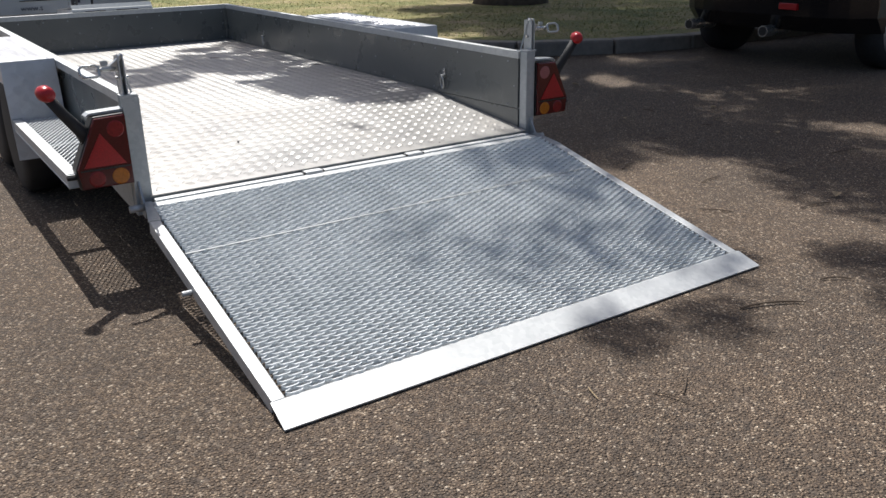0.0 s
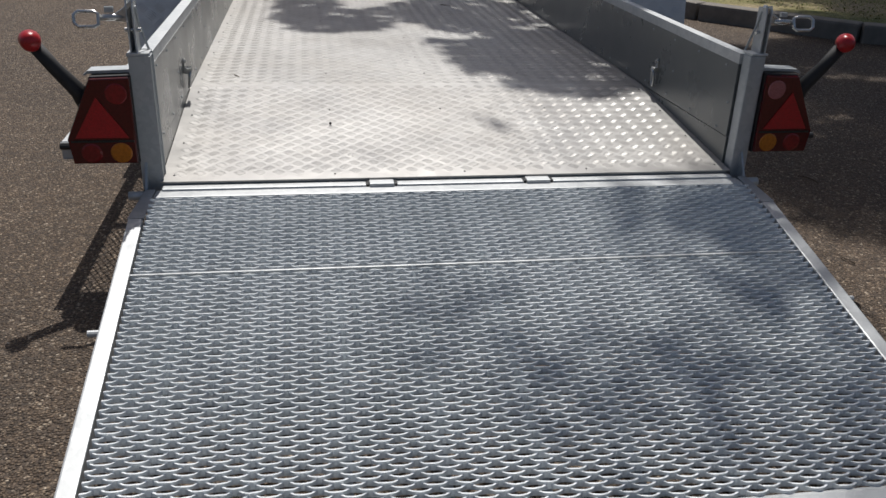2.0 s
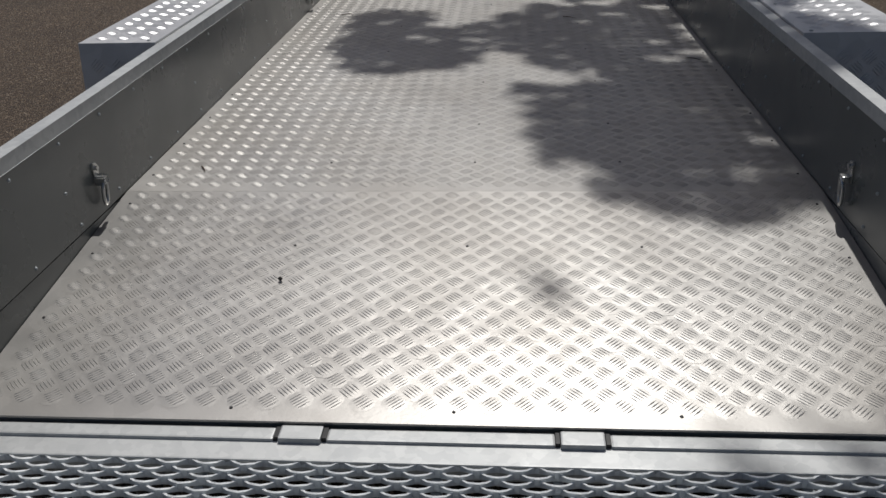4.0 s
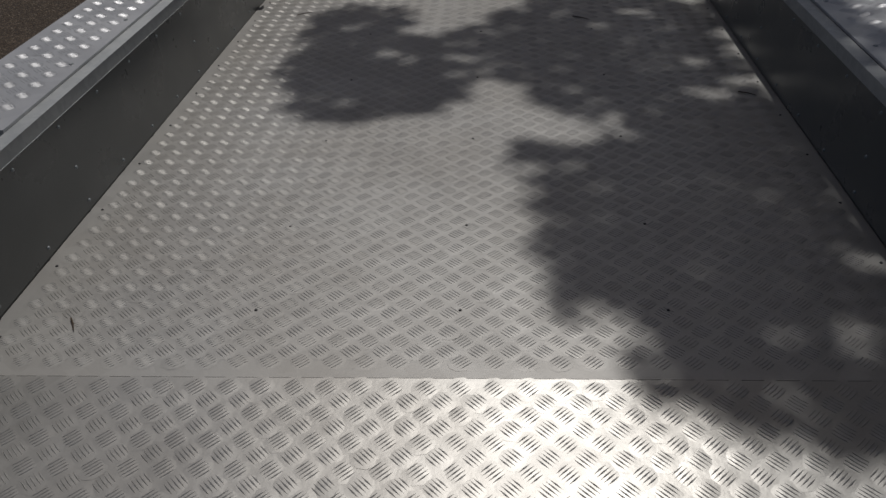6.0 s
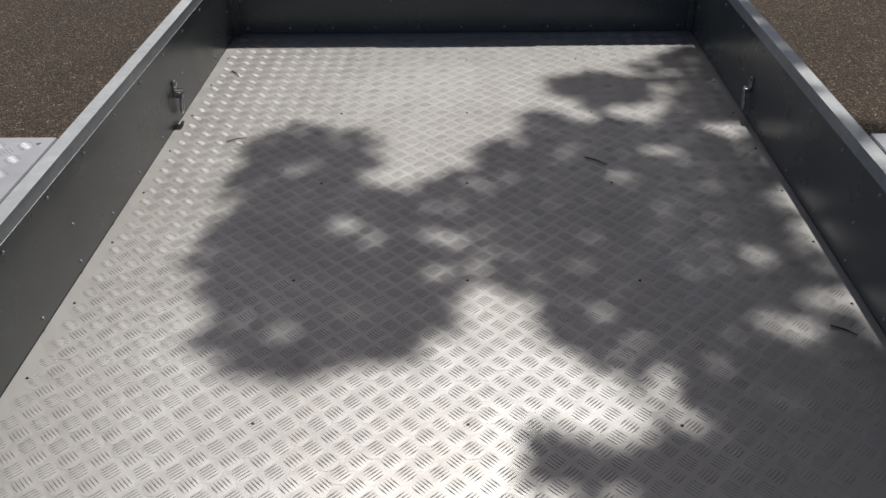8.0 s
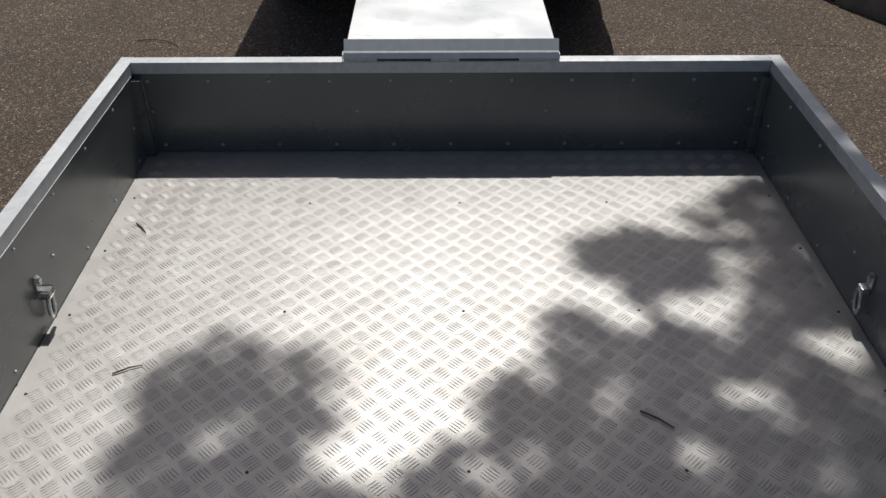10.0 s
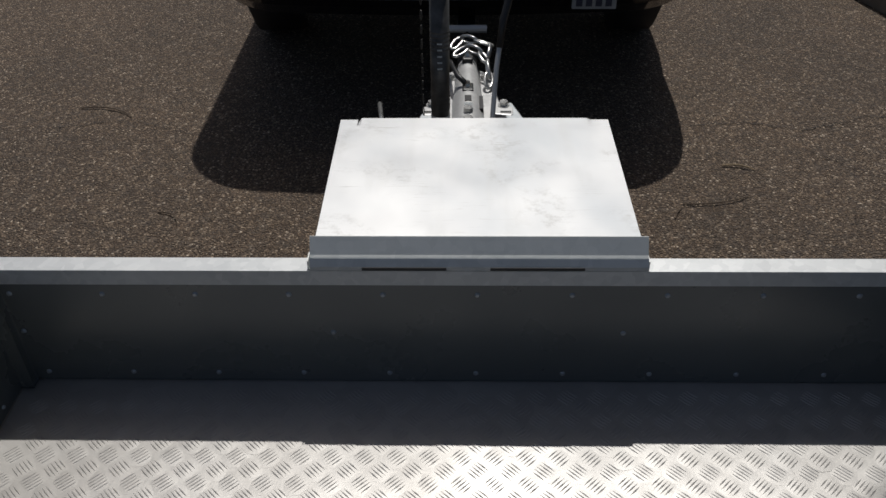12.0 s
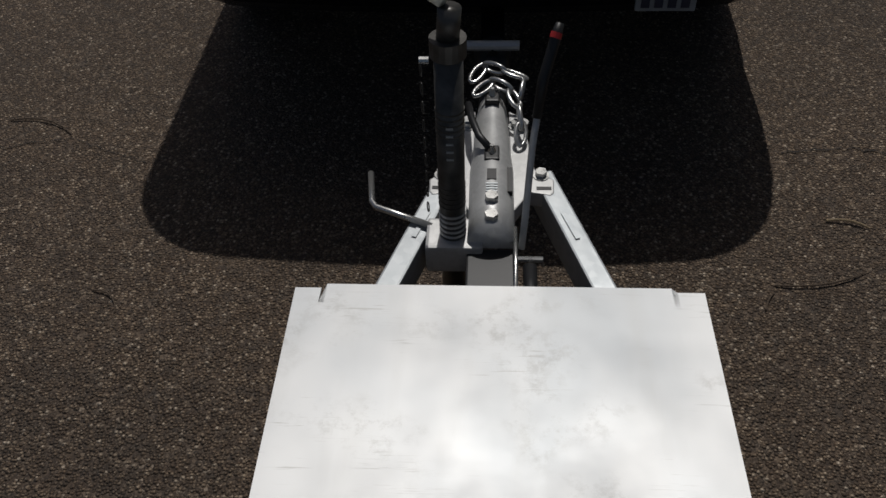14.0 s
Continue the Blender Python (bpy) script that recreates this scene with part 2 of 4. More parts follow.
def rod(points, r, seg=10, bm=None, closed=False):
    """A round bar along a line of points; r is one radius or one for each point."""
    bm = bm or bmesh.new()
    pts = [Vector(p) for p in points]
    rad = r if isinstance(r, (list, tuple)) else [r] * len(pts)
    rings, n = [], len(pts)
    side = None
    for i, p in enumerate(pts):
        a = pts[(i - 1) % n] if closed or i else p
        c = pts[(i + 1) % n] if closed or i < n - 1 else p
        d = (c - a).normalized()
        if side is None:
            side = d.orthogonal().normalized()
        side = (side - d * side.dot(d)).normalized()
        up = d.cross(side)
        rings.append([bm.verts.new(p + rad[i] * (math.cos(2 * math.pi * k / seg) * side + math.sin(2 * math.pi * k / seg) * up)) for k in range(seg)])
    for i in range(n if closed else n - 1):
        a, c = rings[i], rings[(i + 1) % n]
        for k in range(seg):
            bm.faces.new((a[k], a[(k + 1) % seg], c[(k + 1) % seg], c[k]))
    if not closed:
        bm.faces.new(rings[0][::-1])
        bm.faces.new(rings[-1])
    return bm


def bar(p, q, w, h, bev=0.003, bm=None):
    """A rectangular bar from p to q; w across, h upright."""
    p, q = Vector(p), Vector(q)
    d = (q - p)
    m = Matrix.Translation((p + q) / 2) @ d.to_track_quat("Y", "Z").to_matrix().to_4x4()
    bm = bm or bmesh.new()
    vs = bmesh.ops.create_cube(bm, size=1.0, matrix=m @ Matrix.Diagonal((w, d.length, h, 1)))["verts"]
    if bev:
        bmesh.ops.bevel(bm, geom=list({e for v in vs for e in v.link_edges}), offset=bev, segments=2, affect='EDGES', profile=0.6)
    return bm


def oval(c, rx, rz, axis_u, axis_v, k=16):
    c, u, v = Vector(c), Vector(axis_u), Vector(axis_v)
    return [c + u * rx * math.cos(2 * math.pi * i / k) + v * rz * math.sin(2 * math.pi * i / k) for i in range(k)]


def tread_plate(name, origin, u, v, w, pitch, keep, material, parent, dome=0.0006, tall=0.0009):
    """Raised five-bar pattern over a plane: each cluster is a shallow pressed swelling that carries five lens-shaped bars."""
    verts, faces, smooth = [], [], []
    o, u, v, w = Vector(origin), Vector(u), Vector(v), Vector(w)
    nu, nv = keep
    bar_len, half, ra, rb, k = pitch * 0.31, 0.0016, pitch * 0.47, pitch * 0.44, 10
    rnd = random.Random(9)
    for i in range(int(nu / pitch * 2)):
        for j in range(int(nv / pitch * 2)):
            if (i + j) % 2:
                continue
            cu, cv = (i + 0.5) * pitch / 2, (j + 0.5) * pitch / 2
            if cu > nu - 0.018 or cv > nv - 0.018 or cu < 0.018 or cv < 0.018:
                continue
            ang = (1 if i % 2 else -1) * 0.76
            ca, sa = math.cos(ang), math.sin(ang)
            tip_u, tip_v = rnd.gauss(0, 0.008), rnd.gauss(0, 0.008)
            worn = dome * rnd.uniform(0.8, 1.15)
            def put(a, b, h):
                verts.append(o + u * (cu + a * ca - b * sa) + v * (cv + a * sa + b * ca) + w * (h + tip_u * a + tip_v * b))
            b0 = len(verts)
            for rho in (1.0, 0.68, 0.36):
                for q in range(k):
                    t = 2 * math.pi * q / k
                    put(ra * rho * math.cos(t), rb * rho * math.sin(t), worn * (1 - rho * rho) ** 2 + 0.00005)
            put(0, 0, worn)
            for r in range(2):
                for q in range(k):
                    a, c = b0 + r * k + q, b0 + r * k + (q + 1) % k
                    faces.append((a, c, c + k, a + k))
            faces += [(b0 + 2 * k + q, b0 + 2 * k + (q + 1) % k, b0 + 3 * k) for q in range(k)]
            smooth += [True] * (3 * k)
            for m in range(-2, 3):
                off = m * pitch * 0.118
                ln = bar_len * (1.0 if abs(m) < 2 else 0.86)
                mid = worn * max(0.0, 1 - (off / rb) ** 2) ** 2
                end = worn * max(0.0, 1 - (off / rb) ** 2 - (ln / ra) ** 2) ** 2
                top = worn * max(0.0, 1 - (off / rb) ** 2 - (0.6 * ln / ra) ** 2) ** 2 + tall
                b0 = len(verts)
                for a, b, h in ((-ln, 0, end - 0.0001), (0, -half, mid - 0.0001), (ln, 0, end - 0.0001), (0, half, mid - 0.0001), (-ln * 0.6, 0, top), (ln * 0.6, 0, top)):
                    put(a, off + b, h)
                faces += [(b0, b0 + 1, b0 + 4), (b0 + 1, b0 + 5, b0 + 4), (b0 + 1, b0 + 2, b0 + 5), (b0 + 2, b0 + 3, b0 + 5), (b0 + 3, b0 + 4, b0 + 5), (b0 + 3, b0, b0 + 4)]
                smooth += [False] * 6
    ob = mesh_part(name, verts, faces, material, parent, kind="stuff")
    ob.data.polygons.foreach_set("use_smooth", smooth)
    return ob


def expanded_mesh(o, u, v, w, nu, nv, lwd=0.059, swd=0.024, strand=0.0078, thick=0.0046, tilt=-1.22, rise=0.0028):
    """Raised expanded metal: slit strands with flat knuckles, leaning up to a thin upper lip."""
    o, u, v, w = Vector(o), Vector(u), Vector(v), Vector(w)
    verts, faces = [], []
    rows = int(nv / (swd / 2))
    rnd = random.Random(4)
    c, sn = math.cos(tilt), math.sin(tilt)
    for i in range(rows):
        base = None
        sag = rnd.uniform(-0.0004, 0.0004)
        for j in range(int(nu / (lwd / 2)) + 1):
            sgn = 1 if (j + i) % 2 == 0 else -1
            for part_of, bow, grow in ((-0.06, 1.0, 1.35), (0.06, 1.0, 1.35), (0.25, 0.0, 0.8)):
                x = j * lwd / 2 + part_of * lwd
                if x > nu or x < 0:
                    continue
                y = i * swd / 2 + sgn * bow * swd * 0.25 + sag + rnd.gauss(0, 0.0003)
                lift = sgn * bow * rise + 0.003
                wid = strand * grow / 2
                b0 = len(verts)
                for a, t in ((-wid, -thick / 2), (wid, -thick / 2), (wid, thick / 2), (-wid, thick / 2)):
                    verts.append(o + u * x + v * (y + a * c - t * sn) + w * (lift + a * sn + t * c))
                if base is not None:
                    for k in range(4):
                        faces.append((base + k, base + (k + 1) % 4, b0 + (k + 1) % 4, b0 + k))
                base = b0
    return verts, faces


def screw_head(r=0.006, h=0.003):
    bm = bmesh.new()
    bmesh.ops.create_cone(bm, cap_ends=True, segments=10, radius1=r, radius2=r * 0.62, depth=h)
    return bm


def repeat_parts(name, bm, material, parent, poses, label=""):
    """Alike small parts on one mesh."""
    first = part(name, bm, material, parent, label)
    for k, m in enumerate(poses):
        ob = first
        if k:
            ob = new(name, first.data)
            ob.parent = parent
            tagged(ob, label)
        ob.matrix_local = m
    return first


# ---------------------------------------------------------------- ground, verge, kerb
bm = bmesh.new()
bmesh.ops.create_grid(bm, x_segments=40, y_segments=40, size=300)
tagged(part("road", bm, ASPHALT), "brown-grey chip seal asphalt car park with fine cracks", "road", kind="structure")

KERB_LINE = [(0.6, 12.0), (1.3, 8.0), (2.0, 5.7), (2.7, 4.3), (3.5, 3.4), (4.3, 2.98), (5.1, 2.78), (7.0, 2.72), (12.0, 2.72), (30.0, 2.7)]


def kerb_points():
    out = []
    for (ax, ay), (bx, by) in zip(KERB_LINE, KERB_LINE[1:]):
        k = max(1, int(math.hypot(bx - ax, by - ay) / 0.9))
        out += [(ax + (bx - ax) * i / k, ay + (by - ay) * i / k) for i in range(k)]
    return out + [KERB_LINE[-1]]


kp = kerb_points()
kerb = tagged(new("kerb"), "worn grey concrete kerb along the grass verge", "kerb", kind="structure")
for (ax, ay), (bx, by) in zip(kp, kp[1:]):
    d = Vector((bx - ax, by - ay, 0)).normalized() * 0.004
    part("kerb_stone", bar((ax + d.x, ay + d.y, 0.055), (bx - d.x, by - d.y, 0.055), 0.16, 0.15, 0.02), KERB, kerb)
bm = bmesh.new()
outer = [(x + 0.04, y + 0.04) for x, y in kp]
vs = [bm.verts.new((x, y, 0.11)) for x, y in outer] + [bm.verts.new(p) for p in ((60, 2.7, 0.11), (60, 60, 0.11), (-10, 60, 0.11), (0.4, 14, 0.11))]
bm.faces.new(vs)
bmesh.ops.triangulate(bm, faces=bm.faces)
tagged(part("grass_verge", bm, SOIL), "dry grass verge with thatch and bare soil", "verge", kind="structure")


def grass_field():
    rnd = random.Random(11)
    verts, faces = [], []
    for _ in range(60000):
        x = rnd.uniform(1.8, 13)
        y = rnd.uniform(2.9, 16)
        edge = 3.0 + max(0.0, (4.6 - x)) ** 1.7 * 0.72
        if y < edge + 0.15 or noise.noise((x * 0.8, y * 0.8, 0)) < rnd.uniform(-0.6, 0.0):
            continue
        h, a, lean = rnd.uniform(0.008, 0.02), rnd.uniform(0, 6.28), rnd.uniform(0.2, 0.9)
        wx, wy = 0.006 * math.cos(a), 0.006 * math.sin(a)
        b0 = len(verts)
        verts += [(x - wx, y - wy, 0.11), (x + wx, y + wy, 0.11), (x - wy * 8 * lean, y + wx * 8 * lean, 0.11 + h)]
        faces.append((b0, b0 + 1, b0 + 2))
    return verts, faces


gv, gf = grass_field()
tagged(mesh_part("grass", gv, gf, GRASS), "patchy yellow-green mown grass blades", "grass", kind="stuff")


# ---------------------------------------------------------------- the trailer
W = 0.80
FRONT = 3.52
BREAK = 0.74
TAIL = -0.073
RIM = 0.255
trailer = thing("trailer", "galvanised tandem plant trailer with its loading ramp down on the asphalt", "trailer")


def Z(z):
    return z + BED


# floor of tread plate, flat in front and sloping behind the break
floor_main = part("floor_plate", box(-0.806, 0.806, BREAK, FRONT + 0.004, Z(-0.004), Z(0)), ALU, trailer, "bare aluminium five-bar tread plate floor")
tread_plate("tread_pattern", (-W, BREAK, Z(0)), (1, 0, 0), (0, 1, 0), (0, 0, 1), 0.0525, (2 * W, FRONT - BREAK), ALU, floor_main)
slope = Vector((0, BREAK, -TAIL)).normalized()
up = Vector((1, 0, 0)).cross(slope)
floor_tail = part("tail_plate", prism([(-0.008, Z(TAIL - 0.0008)), (BREAK - 0.001, Z(0)), (BREAK - 0.001, Z(-0.004)), (-0.008, Z(TAIL - 0.0048))], "x", -0.806, 0.806), ALU_GLINT, trailer, "sloping tread plate beaver tail, glossier to carry the sun's glint")
tread_plate("tread_pattern", (-W, 0, Z(TAIL)), (1, 0, 0), slope, up, 0.0525, (2 * W, BREAK), ALU_GLINT, floor_tail)
heads = [pose(x, y, Z(0.0012)) for y in (0.918, 1.207, 1.62, 2.03, 2.44, 2.85, 3.26) for x in (-0.345, 0.019, 0.376)]
heads += [pose(sx * 0.78, y, Z(0.0012)) for sx in (-1, 1) for y in np.arange(0.84, 3.45, 0.2225)]
repeat_parts("floor_screw", screw_head(0.0033, 0.002), DARK_STEEL, floor_main, heads)
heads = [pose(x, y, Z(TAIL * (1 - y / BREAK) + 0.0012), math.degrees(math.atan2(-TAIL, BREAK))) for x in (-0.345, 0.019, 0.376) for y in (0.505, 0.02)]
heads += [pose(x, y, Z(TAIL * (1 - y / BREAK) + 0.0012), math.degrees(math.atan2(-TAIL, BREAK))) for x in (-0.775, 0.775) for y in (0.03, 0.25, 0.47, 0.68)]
repeat_parts("floor_screw", screw_head(0.0033, 0.002), DARK_STEEL, floor_tail, heads)

# side and front boards with the steel rim above them
for sx in (-1, 1):
    side = part("side_board", prism([(0.05, Z(0.012)), (0.05, Z(RIM - 0.029)), (FRONT + 0.01, Z(RIM - 0.029)), (FRONT + 0.01, Z(0.003)), (0.62, Z(0.003))], "x", sx * 0.806, sx * 0.818), PANEL, trailer, "dark grey resin-faced side board")
    sk = part("skirt_rail", prism([(0.05, Z(TAIL - 0.08)), (0.05, Z(0.008)), (0.62, Z(0.0)), (FRONT + 0.03, Z(0.0)), (FRONT + 0.03, Z(-0.10)), (BREAK, Z(-0.10))], "x", sx * 0.8195, sx * 0.842), GALV_DULL, trailer, "galvanised side rail below the board")
    part("floor_edge", prism([(0.05, Z(TAIL - 0.03)), (0.05, Z(0.009)), (0.62, Z(-0.001)), (0.70, Z(-0.003))], "x", sx * 0.8075, sx * 0.8193), PANEL, trailer)
    part("side_rim", box(sx * 0.8045, sx * 0.836, 0.048, FRONT + 0.034, Z(RIM - 0.030), Z(RIM), 0.0008), GALV, trailer, "galvanised square tube top rim")
    turn = pose(0, 0, 0, 0, sx * -90, 0)
    ms = [pose(sx * 0.8045, y, Z(0.208)) @ turn for y in np.arange(0.12, 3.45, 0.19)]
    ms += [pose(sx * 0.8045, y, Z(0.107)) @ turn for y in (0.075, 0.48, 1.279, 2.083, 2.9, 3.45)]
    ms += [pose(sx * 0.8045, y, Z(0.022)) @ turn for y in np.arange(0.12, 3.45, 0.195)]
    repeat_parts("screw", screw_head(0.0042), GALV_DULL, side, ms)
    part("corner_trim", box(sx * 0.786, sx * 0.8055, FRONT - 0.022, FRONT - 0.001, Z(0.004), Z(RIM - 0.04), 0.003), PANEL, trailer)
front = part("front_board", box(-0.806, 0.806, FRONT + 0.0, FRONT + 0.012, Z(0.003), Z(RIM - 0.029)), PANEL, trailer, "dark grey resin-faced front board")
part("front_rim", box(-0.804, 0.804, FRONT - 0.0015, FRONT + 0.033, Z(RIM - 0.030), Z(RIM), 0.0008), GALV, trailer, "galvanised square tube front rim")
part("front_rail", box(-0.84, 0.84, FRONT + 0.013, FRONT + 0.04, Z(-0.10), Z(0.06), 0.003), GALV_DULL, trailer)
turn = pose(0, 0, 0, 90, 0, 0)
ms = [pose(-0.7725 + 0.1545 * k, FRONT - 0.0015, Z(0.204)) @ turn for k in range(11)]
ms += [pose(x, FRONT - 0.0015, Z(0.12)) @ turn for x in (-0.775, -0.243, 0.247, 0.775)]
ms += [pose(-0.76 + 0.152 * k, FRONT - 0.0015, Z(0.022)) @ turn for k in range(11)]
repeat_parts("screw", screw_head(0.005), GALV_DULL, front, ms)

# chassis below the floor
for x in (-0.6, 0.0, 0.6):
    part("chassis_rail", box(x - 0.025, x + 0.025, 0.05, FRONT, Z(-0.10), Z(-0.075)), DARK_STEEL, trailer)
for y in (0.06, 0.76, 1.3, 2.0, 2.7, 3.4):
    part("cross_member", box(-0.8, 0.8, y - 0.02, y + 0.02, Z(-0.145), Z(-0.103)), DARK_STEEL, trailer)
part("rear_beam", box(-0.80, 0.80, 0.0, 0.04, Z(TAIL - 0.10), Z(TAIL - 0.006), 0.003), GALV_DULL, trailer)

# rear posts with the ramp latches
for sx in (-1, 1):
    post = part("rear_post", box(sx * 0.802, sx * 0.848, 0.0, 0.046, Z(-0.13), Z(RIM + 0.002), 0.004), GALV_DULL, trailer, "galvanised square rear corner post")
    part("post_cap", box(sx * 0.803, sx * 0.852, -0.002, 0.05, Z(RIM + 0.0025), Z(RIM + 0.009), 0.002), GALV, post)
    # black strip stands in for the dark gap between post and board
    part("post_gap_strip", bar((sx * 0.8052, 0.0478, Z(0.012)), (sx * 0.8052, 0.0478, Z(RIM - 0.035)), 0.0025, 0.0035, 0), BLACK, post, "dark strip drawn for the gap beside the board")
    latch = part("latch_bracket", box(sx * 0.827, sx * 0.845, 0.048, 0.053, Z(RIM + 0.0095), Z(0.384), 0.001), GALV, trailer, "upright steel latch channel with draw link")
    for x in (0.827, 0.8415):
        part("channel_side", prism([(0.004, Z(RIM + 0.0095)), (0.0475, Z(RIM + 0.0095)), (0.0475, Z(0.384)), (0.012, Z(0.392)), (0.004, Z(0.372))], "x", sx * x, sx * (x + 0.0035)), GALV, latch)
    part("diagonal_stay", rod([(sx * 0.806, 0.05, Z(RIM + 0.004)), (sx * 0.824, 0.04, Z(0.335)), (sx * 0.826, 0.03, Z(0.375))], 0.0032, 8), GALV_DULL, latch)
    part("pivot_bolt", rod([(sx * 0.816, 0.024, Z(0.318)), (sx * 0.855, 0.024, Z(0.318))], 0.0055, 8), CHROME, latch)
    part("toggle", prism([(sx * 0.846, Z(0.338)), (sx * 0.872, Z(0.340)), (sx * 0.876, Z(0.356)), (sx * 0.852, Z(0.372)), (sx * 0.830, Z(0.394)), (sx * 0.824, Z(0.386)), (sx * 0.846, Z(0.362))], "y", 0.012, 0.03, 0.002), CHROME, latch, "folded zinc toggle")
    part("toggle_tab", box(sx * 0.876, sx * 0.895, 0.012, 0.022, Z(0.362), Z(0.374), 0.001), GALV_DULL, latch)
    part("draw_bolt", rod([(sx * 0.85, 0.02, Z(0.350)), (sx * 0.885, 0.012, Z(0.350)), (sx * 0.912, 0.004, Z(0.349))], [0.008, 0.009, 0.006], 8), CHROME, latch, "", True)
    lk = [(0.908, 0.012), (0.918, 0.017), (0.955, 0.017), (0.965, 0.009), (0.965, -0.009), (0.955, -0.017), (0.918, -0.017), (0.908, -0.012)]
    part("link", rod([(sx * x, -0.004 + 0.4 * d, Z(0.348 + d)) for x, d in lk], 0.0045, 8, None, True), CHROME, latch, "square-ended draw link", True)
    part("hinge_pin", rod([(sx * 0.84, -0.03, Z(-0.103)), (sx * 0.885, -0.03, Z(-0.103))], 0.012, 12), GALV, trailer, "", True)
    part("hinge_gusset", prism([(0.0, Z(-0.13)), (0.0, Z(-0.02)), (-0.055, Z(-0.115)), (-0.04, Z(-0.14))], "x", sx * 0.835, sx * 0.841), GALV_DULL, trailer)
    if sx > 0:
        post.location.x = latch.location.x = 0.01

# lashing rings
for sx in (-1, 1):
    for y in (0.612, 2.812):
        ring = part("lashing_eye", prism([(y - 0.012, Z(0.078)), (y + 0.012, Z(0.078)), (y + 0.010, Z(0.116)), (y + 0.005, Z(0.122)), (y - 0.005, Z(0.122)), (y - 0.010, Z(0.116))], "x", sx * 0.8055, sx * 0.8015), CHROME, trailer, "zinc lashing plate with an oval ring hanging from it")
        part("bolt", rod([(sx * 0.8012, y, Z(0.111)), (sx * 0.796, y, Z(0.111))], 0.006, 6), CHROME, ring)
        part("ring_saddle", box(sx * 0.7855, sx * 0.801, y - 0.011, y + 0.011, Z(0.076), Z(0.091), 0.003), CHROME, ring)
        part("ring", rod(oval((sx * 0.791, y, Z(0.055)), 0.015, 0.029, (sx * 0.15, 0.985, 0), (sx * -0.10, 0, 1), 20), 0.0042, 8, None, True), CHROME, ring, "", True)

# ---- rear lamps
def lamp(sx):
    out = [(0.850, -0.021), (1.016, -0.021), (1.024, 0.045), (0.950, 0.208), (0.850, 0.212)]
    unit = part("rear_lamp", prism([(sx * x, Z(z)) for x, z in out], "y", -0.004, 0.055, 0.004), BLACK, trailer, "triangular rear light cluster in a black housing")
    def grow(k):
        cx, cz = 0.922, 0.085
        return [(sx * (cx + (x - cx) * k), Z(cz + (z - cz) * k)) for x, z in out]
    part("lens", prism(grow(0.965), "y", -0.016, -0.0045, 0.004), RED_LENS, unit, "dark red glossy lens")
    part("reflector", prism([(sx * x, Z(z)) for x, z in ((0.868, 0.052), (1.000, 0.052), (0.938, 0.158))], "y", -0.0185, -0.0165), RED_REFLECT, unit, "bright red triangle reflector")
    # right stop lens is coloured pale for the grey reflection on it
    part("stop_lens", rod([(sx * 0.888, -0.018, Z(0.166)), (sx * 0.888, -0.0162, Z(0.166))], [0.024, 0.027], 20), LENS_SHEEN if sx > 0 else RED_SOFT, unit)
    part("indicator", rod([(sx * 0.892, -0.018, Z(0.012)), (sx * 0.892, -0.0162, Z(0.012))], [0.024, 0.027], 20), AMBER, unit, "amber indicator lens")
    part("tail_lens", rod([(sx * 0.965, -0.018, Z(0.012)), (sx * 0.965, -0.0162, Z(0.012))], [0.022, 0.026], 20), RED_SOFT, unit)
    part("divider", bar((sx * 0.858, -0.0172, Z(0.043)), (sx * 1.012, -0.0172, Z(0.043)), 0.002, 0.005, 0), BLACK, unit)
    shield = part("lamp_shield", prism([(0.85, 0.214), (0.955, 0.211), (0.965, 0.205), (0.967, 0.209), (0.955, 0.218), (0.85, 0.222)] if sx > 0 else [(-0.85, 0.214), (-0.955, 0.211), (-0.965, 0.205), (-0.967, 0.209), (-0.955, 0.218), (-0.85, 0.222)], "y", 0.012, 0.06), GALV_DULL, trailer, "bent galvanised lamp shield")
    shield.location.z = BED
    arm = part("marker_lamp", rod([(sx * 0.965, 0.02, Z(0.115)), (sx * 0.985, 0.02, Z(0.165)), (sx * 1.03, 0.01, Z(0.225)), (sx * 1.068, 0.0, Z(0.285))], [0.022, 0.021, 0.0175, 0.0175], 12), RUBBER, trailer, "black rubber stalk with red marker lamp", True)
    part("marker_lens", rod([(sx * 1.062, -0.03, Z(0.292)), (sx * 1.068, -0.018, Z(0.294)), (sx * 1.075, 0.0, Z(0.297)), (sx * 1.081, 0.014, Z(0.30))], [0.018, 0.024, 0.026, 0.02], 16), RED_REFLECT, arm, "round red marker lens", True)
    part("lamp_bolt", rod([(sx * 1.018, 0.02, Z(0.02)), (sx * 1.05, 0.02, Z(0.02))], 0.009, 10), BLACK, unit)
    if sx > 0:
        unit.location.x = arm.location.x = shield.location.x = 0.012


lamp(-1)
lamp(1)

